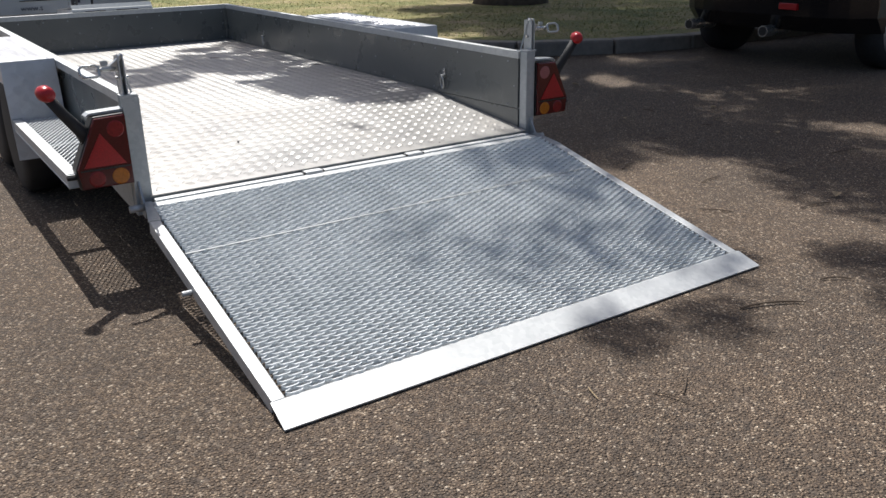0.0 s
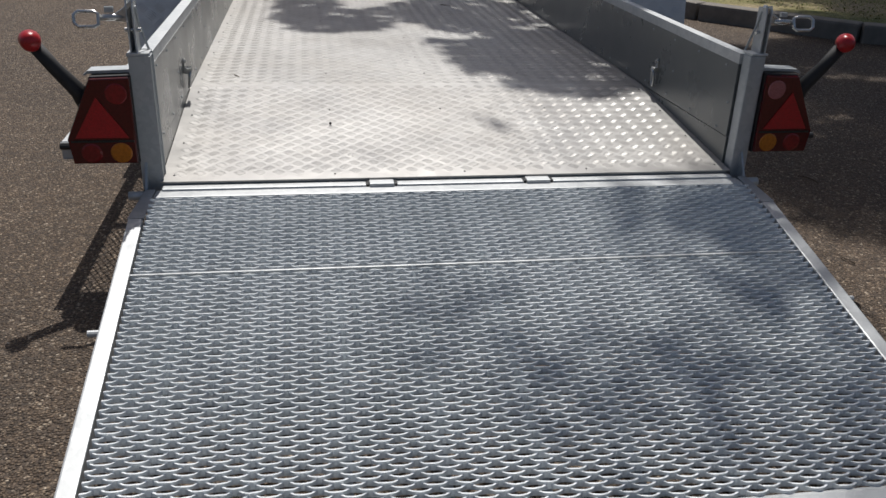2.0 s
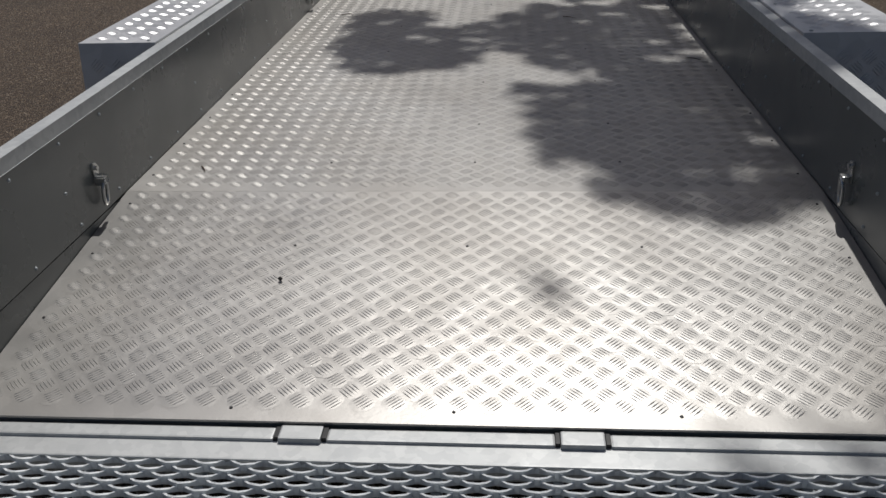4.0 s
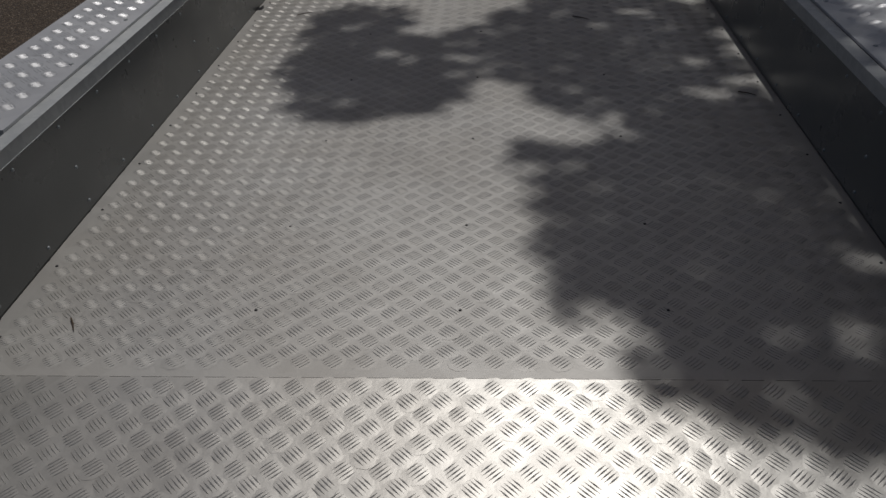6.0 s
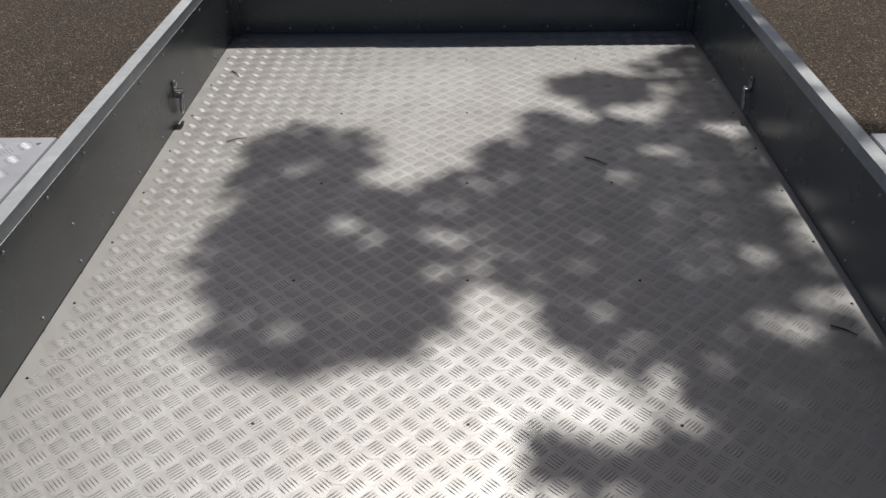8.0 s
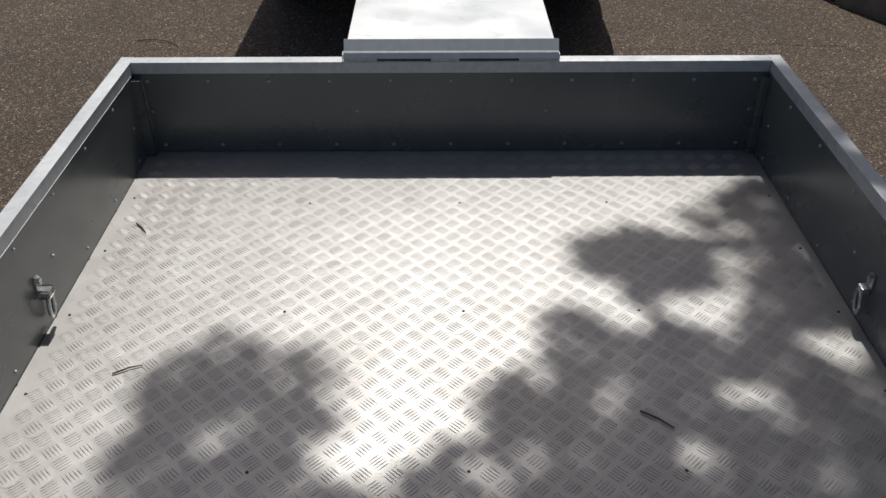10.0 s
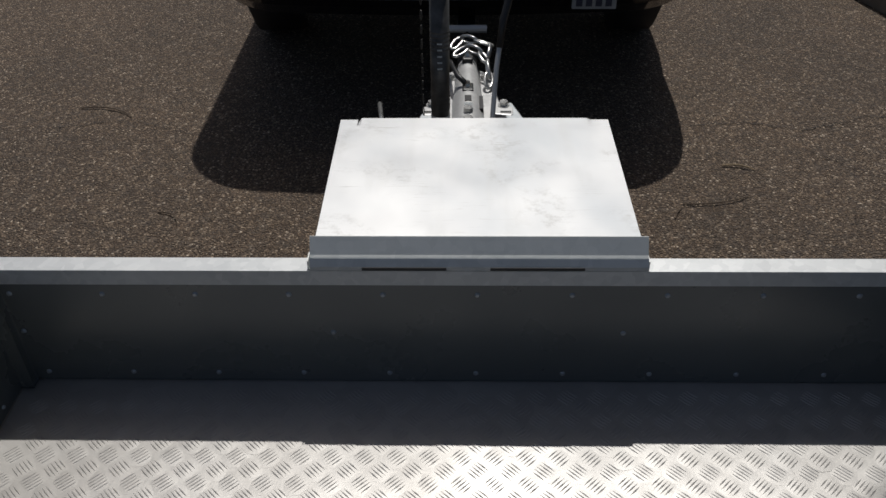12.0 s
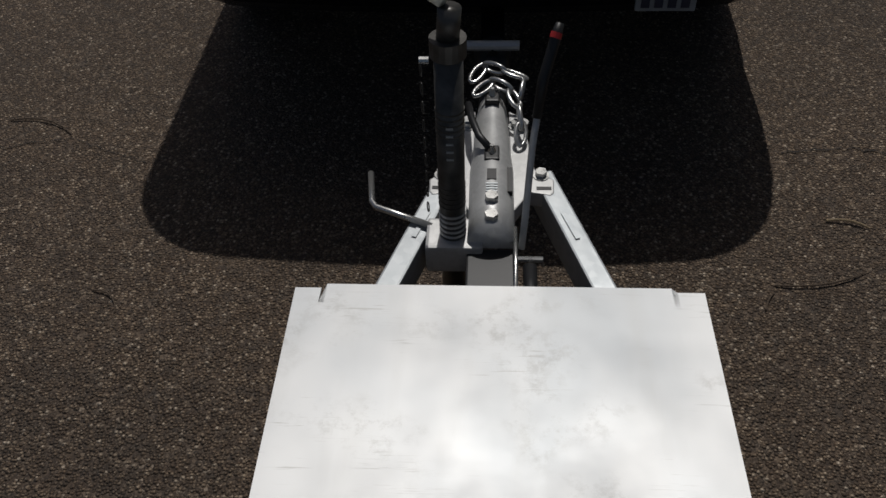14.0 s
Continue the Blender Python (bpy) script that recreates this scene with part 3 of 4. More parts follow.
# ---- side steps with expanded mesh, between the lamps and the mudguards
for sx in (-1, 1):
    stp = part("side_step", box(sx * 1.012, sx * 1.045, 0.02, 1.09, Z(-0.012), Z(0.03), 0.003), GALV, trailer, "galvanised side step with expanded mesh")
    part("step_rail", box(sx * 0.845, sx * 0.875, 0.06, 1.07, Z(-0.012), Z(0.028), 0.003), GALV_DULL, stp)
    for y in (0.075, 0.55, 1.03):
        part("step_bar", box(sx * 0.876, sx * 1.011, y - 0.012, y + 0.012, Z(-0.01), Z(0.018), 0.002), GALV_DULL, stp)
    v, f = expanded_mesh((min(sx * 0.872, sx * 1.016), 0.06, Z(0.021)), (0, 1, 0), (1, 0, 0), (0, 0, 1), 1.02, 0.144, 0.036, 0.018, 0.0034, 0.0022, -0.25, 0.001)
    mesh_part("step_mesh", v, f, GALV_MESH, stp, kind="stuff")

# ---- mudguards of tread plate, wheels below
for sx, wide in ((-1, 1.05), (1, 1.11)):
    prof = [(1.07, -0.14), (1.13, RIM + 0.006), (2.178, RIM + 0.006), (2.30, -0.06), (2.294, -0.062), (2.174, RIM), (1.135, RIM), (1.076, -0.14)]
    guard = part("mudguard", prism([(y, Z(z)) for y, z in prof], "x", sx * 0.8375, sx * wide), GUARD, trailer, "tread plate mudguard box")
    part("guard_flange", prism([(1.118, Z(0.17)), (1.132, Z(RIM - 0.002)), (2.174, Z(RIM - 0.002)), (2.21, Z(0.17))], "x", sx * (wide - 0.004), sx * (wide - 0.001)), GUARD, guard)
    tread_plate("tread_pattern", (min(sx * 0.84, sx * wide), 1.135, Z(RIM + 0.006)), (1, 0, 0), (0, 1, 0), (0, 0, 1), 0.06, (wide - 0.84, 1.04), GUARD, guard, 0.00034, 0.0009)
    d = Vector((0, 0.06, RIM + 0.146)).normalized()
    nrm = Vector((0, -d.z, d.y))
    tread_plate("tread_pattern", (min(sx * 0.84, sx * wide), 1.07, Z(-0.14)), (1, 0, 0), d, nrm, 0.06, (wide - 0.84, 0.39), GUARD, guard, 0.0006, 0.0022)
    repeat_parts("screw", screw_head(0.006), GALV, guard, [pose(sx * 0.862, y, Z(RIM + 0.0075)) for y in (1.15, 1.48, 1.8, 2.15)])
    for y in (1.36, 1.93):
        c = Vector((sx * 0.945, y, 0.262))
        wheel = part("wheel", rod([c + Vector((-0.085, 0, 0)), c + Vector((-0.08, 0, 0)), c + Vector((-0.06, 0, 0)), c + Vector((0.06, 0, 0)), c + Vector((0.08, 0, 0)), c + Vector((0.085, 0, 0))], [0.19, 0.235, 0.26, 0.26, 0.235, 0.19], 36), RUBBER, trailer, "black rubber road tyre", True)
        part("rim", rod([c + Vector((-0.06, 0, 0)), c + Vector((0.06, 0, 0))], 0.188, 28), DARK_STEEL, wheel, "dark steel rim")
        part("hub", rod([c + Vector((sx * 0.05, 0, 0)), c + Vector((sx * 0.082, 0, 0))], 0.04, 16), GALV_DULL, wheel)

# ---- loading ramp
R0 = Vector((0, -0.042, Z(-0.088)))
R1 = Vector((0, -1.184, 0.008))
rd = (R1 - R0).normalized()
rn = Vector((1, 0, 0)).cross(-rd)
RL = (R1 - R0).length


def on_ramp(x, s, h=0.0):
    """A point of the ramp: x across, s metres down it, h above its face."""
    return Vector((x, 0, 0)) + R0 + rd * s + rn * h


deck = part("ramp", bar(on_ramp(-0.815, 0.018, -0.013), on_ramp(0.815, 0.018, -0.013), 0.05, 0.032, 0.003), GALV, trailer, "lowered loading ramp with expanded mesh deck")
deck_mesh_v, deck_mesh_f = expanded_mesh(on_ramp(-0.825, 0.045, 0.0), (1, 0, 0), rd, rn, 1.652, RL - 0.045 - 0.092)
mesh_part("ramp_mesh", deck_mesh_v, deck_mesh_f, GALV_MESH, deck, "raised galvanised expanded metal deck", "stuff")
for sx in (-1, 1):
    part("side_rail", bar(on_ramp(sx * 0.846, 0.13, -0.014), on_ramp(sx * 0.846, RL - 0.095, -0.014), 0.036, 0.042, 0.004), GALV, deck)
    part("rail_gusset", prism([(sx * 0.815, 0.0), (sx * 0.838, 0.0), (sx * 0.866, 0.13), (sx * 0.826, 0.13)], "z", 0, 0.004), GALV_DULL, deck).matrix_local = Matrix.Translation(R0) @ Matrix(((1, 0, 0, 0), (0, rd.y, rn.y, 0), (0, rd.z, rn.z, 0), (0, 0, 0, 1))) @ pose(0, 0, 0.003)
    part("side_pin", rod([on_ramp(sx * 0.86, 0.52, -0.02), on_ramp(sx * 0.893, 0.52, -0.02)], 0.008), GALV, deck)
part("cross_bar", bar(on_ramp(-0.826, 0.362, 0.004), on_ramp(0.826, 0.362, 0.004), 0.006, 0.014, 0.001), GALV, deck)
for k in range(9):
    x = -0.72 + 0.18 * k
    part("deck_rib", bar(on_ramp(x, 0.05, -0.021), on_ramp(x, RL - 0.1, -0.021), 0.016, 0.03, 0.002), GALV_DULL, deck)
# deck beams coloured dark to subdue the sun that falls through the mesh
for s in (0.362, 0.72):
    part("deck_beam", bar(on_ramp(-0.826, s, -0.045), on_ramp(0.826, s, -0.045), 0.03, 0.02, 0.002), DARK_STEEL, deck)
bm = bmesh.new()
rows = [[on_ramp(-0.866, RL - 0.098, 0.004), on_ramp(0.866, RL - 0.098, 0.004)], [on_ramp(-0.87, RL - 0.09, 0.008), on_ramp(0.87, RL - 0.09, 0.008)], [on_ramp(-0.874, RL, 0.0), on_ramp(0.874, RL, 0.0)],
        [on_ramp(-0.874, RL, -0.005), on_ramp(0.874, RL, -0.005)], [on_ramp(-0.866, RL - 0.098, -0.004), on_ramp(0.866, RL - 0.098, -0.004)]]
rv = [[bm.verts.new(p) for p in r] for r in rows]
for i in range(5):
    a, c = rv[i], rv[(i + 1) % 5]
    bm.faces.new((a[0], a[1], c[1], c[0]))
bm.faces.new([r[0] for r in rv])
bm.faces.new([r[1] for r in rv][::-1])
bmesh.ops.recalc_face_normals(bm, faces=bm.faces)
part("toe_plate", bm, GALV, deck, "plain zinc toe plate, scuffed")
# hinge line
for x0, x1 in ((-0.8, -0.262), (-0.178, 0.178), (0.262, 0.8)):
    part("hinge_bar", box(x0, x1, -0.040, -0.011, Z(-0.098), Z(-0.0825), 0.004), GALV, trailer)
for x in (-0.22, 0.22):
    hb = part("hinge_block", box(x - 0.034, x + 0.034, -0.043, -0.010, Z(-0.10), Z(-0.0785), 0.003), GALV, trailer, "pale hinge knuckle")
    for sd in (-1, 1):
        part("hinge_gap", box(x + sd * 0.0385 - 0.004, x + sd * 0.0385 + 0.004, -0.038, -0.012, Z(-0.098), Z(-0.0805), 0.001), BLACK, hb)

# ---- bucket rest on the front
LB, LF = (3.553, 0.291), (4.026, 0.250)
def lid_z(y):
    return LB[1] + (LF[1] - LB[1]) * (y - LB[0]) / (LF[0] - LB[0])


outline = [(-0.262, 3.553), (0.262, 3.553), (0.276, 4.020), (0.240, 4.020), (0.240, 3.992), (0.233, 3.992), (0.233, 4.028), (-0.233, 4.028), (-0.233, 3.992), (-0.240, 3.992), (-0.240, 4.020), (-0.276, 4.020)]
bm = bmesh.new()
top = [bm.verts.new((x, y, Z(lid_z(y)))) for x, y in outline]
low = [bm.verts.new((x, y, Z(lid_z(y) - 0.006))) for x, y in outline]
bm.faces.new(top)
bm.faces.new(low[::-1])
for k in range(len(outline)):
    q = (k + 1) % len(outline)
    bm.faces.new((top[q], top[k], low[k], low[q]))
bmesh.ops.triangulate(bm, faces=[fc for fc in bm.faces if len(fc.verts) > 4])
bmesh.ops.recalc_face_normals(bm, faces=bm.faces)
rest = part("bucket_rest", bm, LID_PAINT, trailer, "bright zinc bucket rest plate, scuffed and stained")
for sx in (-1, 1):
    part("rest_side", bar((sx * 0.258, 3.556, Z(0.20)), (sx * 0.271, 4.015, Z(0.17)), 0.004, 0.15, 0), LID_PAINT, rest)
part("rest_front", box(-0.23, 0.23, LF[0] - 0.008, LF[0], Z(0.15), Z(LF[1] - 0.0065)), LID_PAINT, rest)
part("rest_floor", box(-0.25, 0.25, LB[0] + 0.01, LF[0] - 0.04, Z(0.09), Z(0.1)), GALV_DULL, rest)
strip = part("rest_hook", prism([(y, Z(z)) for y, z in [(3.5185, 0.2562), (3.5185, 0.2640), (3.5265, 0.2760), (3.5300, 0.2790), (3.5465, 0.3040), (3.5492, 0.3025), (3.5325, 0.2775), (3.529, 0.2745), (3.5215, 0.2630), (3.5215, 0.2562)]], "x", -0.268, 0.270, 0.0006), STRIP, rest, "folded grey steel hook strip")
part("lower_fold", prism([(3.5178, Z(0.2565)), (3.5178, Z(0.2640)), (3.5252, Z(0.2752)), (3.5262, Z(0.2748)), (3.5190, Z(0.2638)), (3.5190, Z(0.2565))], "x", -0.2685, 0.2705), GALV_DULL, strip, "darker lower fold of the strip")
for sx in (-1, 1):
    part("strip_return", box(sx * 0.2705, sx * 0.2725, 3.522, 3.546, Z(0.2562), Z(0.272)), STRIP, strip)
for x0, x1 in ((-0.185, -0.05), (0.02, 0.17)):
    part("slot", box(x0, x1, 3.5165, 3.5176, Z(0.2575), Z(0.2635)), BLACK, strip)

# ---- drawbar, coupling, jockey stand
hx = -0.008
for sx in (-1, 1):
    beam = part("drawbar_beam", bar((sx * 0.45, 3.45, Z(-0.045)), (sx * 0.092, 4.56, Z(-0.035)), 0.042, 0.075, 0.004), GALV_DULL, trailer, "galvanised drawbar beam")
    part("beam_mark", bar((sx * 0.128, 4.44, Z(0.0035)), (sx * 0.152, 4.37, Z(0.0035)), 0.009, 0.0008, 0), GALV_DULL, beam)
    ear = part("coupling_ear", prism([(hx + sx * x, y) for x, y in ((0.036, 4.43), (0.060, 4.47), (0.074, 4.497), (0.116, 4.488), (0.122, 4.496), (0.124, 4.532), (0.086, 4.566), (0.066, 4.735), (0.036, 4.76))], "z", Z(-0.032), Z(0.004), 0.003), CAST, trailer, "pale cast mounting ear with slot and bolts")
    part("ear_slot", bar((hx + sx * 0.088, 4.507, Z(0.0046)), (hx + sx * 0.117, 4.507, Z(0.0046)), 0.009, 0.001, 0), BLACK, ear)
    for x, y in ((0.098, 4.545), (0.051, 4.705)):
        part("bolt", rod([(hx + sx * x, y, Z(0.0062)), (hx + sx * x, y, Z(0.017))], 0.0115, 6), CHROME, ear)
        part("washer", rod([(hx + sx * x, y, Z(0.0042)), (hx + sx * x, y, Z(0.0062))], 0.0165, 14), CHROME, ear)
prof = [(4.345, 0.046), (4.42, 0.044), (4.55, 0.044), (4.60, 0.040), (4.72, 0.035), (4.76, 0.030)]
bm = bmesh.new()
rings = []
for y, r in prof:
    rings.append([bm.verts.new((hx + r * math.cos(a), y, Z(0.0 + (0.055 if y < 4.58 else 0.046) * math.sin(a)))) for a in [math.pi * k / 12 for k in range(13)]])
for a, c in zip(rings, rings[1:]):
    for k in range(12):
        bm.faces.new((a[k], a[k + 1], c[k + 1], c[k]))
bm.faces.new(rings[0][::-1])
bm.faces.new(rings[-1])
bmesh.ops.recalc_face_normals(bm, faces=bm.faces)
coupling = part("coupling", bm, CAST, trailer, "cast grey coupling housing with bolts", True)
part("label_square", box(hx - 0.009, hx + 0.009, 4.475, 4.505, Z(0.054), Z(0.0563)), BLACK, coupling)
for k in range(4):
    part("stamped_line", box(hx - 0.011, hx + 0.011, 4.440 + k * 0.007, 4.4435 + k * 0.007, Z(0.0540), Z(0.0560)), GALV_DULL, coupling)
for y in (4.37, 4.42):
    part("bolt", rod([(hx, y, Z(0.053)), (hx, y, Z(0.066))], 0.0125, 6), CHROME, coupling)
for y in (4.555, 4.745):
    part("nipple_seat", box(hx - 0.015, hx + 0.015, y - 0.022, y + 0.02, Z(0.04), Z(0.058), 0.004), BLACK, coupling)
    part("grease_nipple", rod([(hx, y, Z(0.058)), (hx, y, Z(0.066)), (hx, y, Z(0.074))], [0.009, 0.006, 0.004], 8), CHROME, coupling)
part("coupling_shaft", rod([(hx, 4.74, Z(0.0)), (hx, 4.92, Z(-0.005))], 0.03, 16), BLACK, coupling, "", True)
head = part("coupling_head", rod([(hx, 4.90, Z(0.0)), (hx, 4.94, Z(0.0)), (hx, 5.00, Z(-0.005)), (hx, 5.05, Z(-0.01))], [0.03, 0.04, 0.045, 0.02], 16), BLACK, trailer, "black ball coupling head with grip", True)
part("head_grip", rod([(hx - 0.06, 4.93, Z(0.06)), (hx + 0.06, 4.93, Z(0.06))], 0.012, 10), GALV_DULL, head)
part("grip_stem", rod([(hx, 4.94, Z(0.03)), (hx, 4.93, Z(0.06))], 0.012, 10), BLACK, head)
part("rear_sleeve", box(hx - 0.045, hx + 0.045, 4.22, 4.343, Z(-0.09), Z(0.0), 0.004), BLACK, coupling)

# jockey stand: inclined tube clamped to the beam
jx, jy = -0.078, 4.37
stand = part("jockey_stand", rod([(jx, jy, Z(-0.2)), (jx, jy, Z(0.40))], 0.0235, 20), OILED, trailer, "greasy galvanised jockey stand tube", True)
part("collar", rod([(jx, jy, Z(0.395)), (jx, jy, Z(0.425))], 0.029, 18), OILED, stand)
part("inner_tube", rod([(jx, jy, Z(0.42)), (jx + 0.004, jy + 0.0, Z(0.475))], 0.018, 16), OILED, stand, "", True)
part("grip", rod([(jx - 0.004, jy + 0.0, Z(0.486)), (jx - 0.03, jy + 0.02, Z(0.497)), (jx - 0.075, jy + 0.065, Z(0.508))], [0.013, 0.016, 0.013], 10), WHITE_TAPE, stand, "cream crank grip catching the sun", True)
for k in range(5):
    part("tube_notch", rod([(jx, jy, Z(0.09 + 0.011 * k)), (jx, jy, Z(0.094 + 0.011 * k))], 0.0245, 18), OILED, stand)
    part("tube_notch", rod([(jx, jy, Z(0.022 + 0.012 * k)), (jx, jy, Z(0.027 + 0.012 * k))], 0.0248, 18), CAST, stand)
    part("rack_slot", box(jx - 0.006, jx + 0.006, jy - 0.0246, jy - 0.0226, Z(0.205 + 0.016 * k), Z(0.209 + 0.016 * k)), GALV_DULL, stand)
    part("tube_notch", rod([(jx, jy, Z(0.25 + 0.011 * k)), (jx, jy, Z(0.253 + 0.011 * k))], 0.0245, 18), OILED, stand)
part("clamp", box(jx - 0.05, jx + 0.055, jy - 0.04, jy + 0.04, Z(-0.05), Z(0.015), 0.006), CAST, trailer, "cast clamp round the jockey tube")
part("wheel_tread", rod([(-0.06, 4.33, 0.09), (0.0, 4.33, 0.09)], 0.085, 24), RUBBER, stand)
part("clamp_crank", rod([(-0.118, 4.392, Z(0.01)), (-0.20, 4.428, Z(0.012)), (-0.229, 4.441, Z(0.012)), (-0.238, 4.456, Z(0.012)), (-0.249, 4.541, Z(0.012))], 0.0062, 8), CHROME, trailer, "bent zinc clamp crank", True)


def chain(points, lw, ll, r, parent, material=CHROME):
    pts = [Vector(p) for p in points]
    for i, (a, c) in enumerate(zip(pts, pts[1:])):
        d = (c - a).normalized()
        s = d.cross(Vector((0, 0, 1)) if i % 2 else Vector((0.3, 0.2, 1))).normalized()
        if i % 2:
            s = d.cross(s).normalized()
        part("chain_link", rod(oval((a + c) / 2, ll, lw, d, s, 14), r, 6, None, True), material, parent, "", True)


fine = tagged(part("pin_chain", rod([(jx - 0.03, jy, Z(0.385)), (jx - 0.045, jy, Z(0.385))], 0.006, 8), CHROME, trailer), "fine chain hanging beside the jockey tube")
chain([(jx - 0.043, jy - 0.004, Z(0.38 - 0.018 * k)) for k in range(19)], 0.0035, 0.0115, 0.0012, fine, OILED)
heavy = tagged(part("safety_chain", rod([(0.055, 4.70, Z(0.005)), (0.055, 4.70, Z(0.02))], 0.014, 10), CHROME, trailer), "heavy zinc safety chain draped over the coupling")
chain([(0.05, 4.635, Z(0.02)), (0.052, 4.665, Z(0.035)), (0.047, 4.70, Z(0.055)), (0.028, 4.752, Z(0.066)), (-0.009, 4.775, Z(0.070)), (-0.046, 4.742, Z(0.058))], 0.0115, 0.028, 0.0046, heavy)
chain([(-0.052, 4.79, Z(0.060)), (-0.027, 4.832, Z(0.072)), (0.018, 4.802, Z(0.078)), (0.060, 4.784, Z(0.072)), (0.050, 4.725, Z(0.062))], 0.0115, 0.029, 0.0046, heavy)
part("brake_cable", rod([(hx - 0.005, 4.56, Z(0.062)), (hx - 0.026, 4.59, Z(0.068)), (hx - 0.042, 4.645, Z(0.070)), (hx - 0.050, 4.72, Z(0.05))], 0.0075, 10), BLACK, coupling, "black grease hose", True)
part("rating_plate", prism([(hx + 0.030, 4.455), (hx + 0.040, 4.455), (hx + 0.040, 4.525), (hx + 0.030, 4.525)], "z", Z(0.030), Z(0.0425)), BLACK, coupling)

# handbrake lever
lever = part("handbrake_lever", rod([(0.047, 4.335, Z(0.01)), (0.052, 4.36, Z(0.06)), (0.062, 4.43, Z(0.17)), (0.078, 4.49, Z(0.27)), (0.098, 4.525, Z(0.335))], 0.0066, 10), GALV, trailer, "grey handbrake lever with black grip", True)
part("lever_grip", rod([(0.0685, 4.455, Z(0.212)), (0.078, 4.49, Z(0.27)), (0.098, 4.525, Z(0.335)), (0.103, 4.534, Z(0.352))], [0.008, 0.0098, 0.0098, 0.007], 12), BLACK, lever, "", True)
part("grip_mark", rod([(0.0955, 4.5195, Z(0.331)), (0.0985, 4.525, Z(0.339))], 0.0102, 12), ROD_RED, lever)
part("gas_strut", rod([(0.062, 4.30, Z(0.0)), (0.062, 4.17, Z(-0.02))], 0.013, 12), BLACK, trailer, "black brake gas strut", True)
part("strut_pin", rod([(0.035, 4.31, Z(0.008)), (0.085, 4.31, Z(0.008))], 0.006, 8), CHROME, lever)
part("brake_rod", rod([(0.036, 4.38, Z(0.02)), (0.036, 4.3, Z(0.012)), (0.034, 4.1, Z(-0.02))], 0.004, 8), CHROME, lever, "", True)

# ---------------------------------------------------------------- tow vehicle
def car_shell(prof, x0, x1, curve, corner, mid):
    """A body part lofted across the car, with its corners rounded in plan."""
    bm = bmesh.new()
    rows, k = [], 33
    for i in range(k):
        u = math.sin(math.pi / 2 * (-1 + 2 * i / (k - 1)))
        q = max(0.0, (abs(u) - 0.70) / 0.30)
        tuck = curve * u * u + corner * (1 - math.sqrt(max(0.0, 1 - q * q)))
        rows.append([bm.verts.new(((x0 + x1) / 2 + (x1 - x0) / 2 * u, y + tuck if y < mid else y - tuck, z)) for y, z in prof])
    n = len(prof)
    for a, c in zip(rows, rows[1:]):
        for m in range(n):
            bm.faces.new((a[m], a[(m + 1) % n], c[(m + 1) % n], c[m]))
    bm.faces.new(rows[0][::-1])
    bm.faces.new(rows[-1])
    bmesh.ops.recalc_face_normals(bm, faces=bm.faces)
    return bm


def tow_car():
    car = thing("tow_car", "black and silver tow car parked ahead of the trailer", "car")
    part("lower_body", car_shell([(5.16, 0.36), (5.10, 0.41), (5.085, 0.438), (9.3, 0.438), (9.35, 0.42), (9.2, 0.30), (5.4, 0.30)], -0.865, 0.768, 0.06, 0.24, 7), CAR_BLACK, car, "black bumper and sills")
    part("tailgate", car_shell([(5.085, 0.441), (5.068, 0.50), (5.075, 0.70), (5.13, 0.78), (5.145, 0.95), (5.185, 1.05), (8.6, 1.05), (9.1, 0.738), (9.28, 0.441)], -0.865, 0.768, 0.06, 0.24, 7), CAR_SILVER, car, "silver grey rear bumper, tailgate and flanks")
    part("cabin", car_shell([(5.25, 1.053), (5.56, 1.55), (7.3, 1.58), (8.1, 1.053)], -0.78, 0.67, 0.05, 0.2, 6.8), GLASS_DARK, car, "dark tinted glasshouse")
    pl = part("number_plate", box(0.325, 0.465, 5.070, 5.082, 0.415, 0.46, 0.002), STICKER, car, "pale rear number plate")
    for k in range(4):
        part("plate_bar", box(0.337 + 0.031 * k, 0.357 + 0.031 * k, 5.0675, 5.0697, 0.425, 0.45), INK, pl)
    part("tailgate_seam", box(-0.36, 0.04, 5.062, 5.0715, 0.600, 0.608), BLACK, car)
    part("tailgate_mark", box(0.085, 0.11, 5.062, 5.0715, 0.57, 0.655), INK, car)
    part("tow_ball", rod([(hx, 5.0, 0.33), (hx, 5.0, 0.36)], 0.025, 14), CHROME, car)
    part("tow_tongue", bar((hx, 5.0, 0.315), (hx, 5.4, 0.33), 0.06, 0.025), BLACK, car)
    for sx in (-1, 1):
        for y in (5.95, 8.5):
            c = Vector((-0.055 + sx * 0.73, y, 0.33))
            w = part("wheel", rod([c + Vector((-0.1, 0, 0)), c + Vector((-0.07, 0, 0)), c + Vector((0.07, 0, 0)), c + Vector((0.1, 0, 0))], [0.27, 0.33, 0.33, 0.27], 32), RUBBER, car, "", True)
            part("rim", rod([c + Vector((-0.105, 0, 0)), c + Vector((0.105, 0, 0))], 0.21, 24), ALLOY, w)
    cu = bpy.data.curves.new("web_lettering", 'FONT')
    cu.body, cu.size, cu.extrude = "www.s", 0.062, 0.001
    tx = new("web_lettering", cu)
    cu.materials.append(INK)
    tx.parent = car
    tx.matrix_local = pose(-0.36, 5.0655, 0.525, 90, 0, 0)
    return car


tow_car()


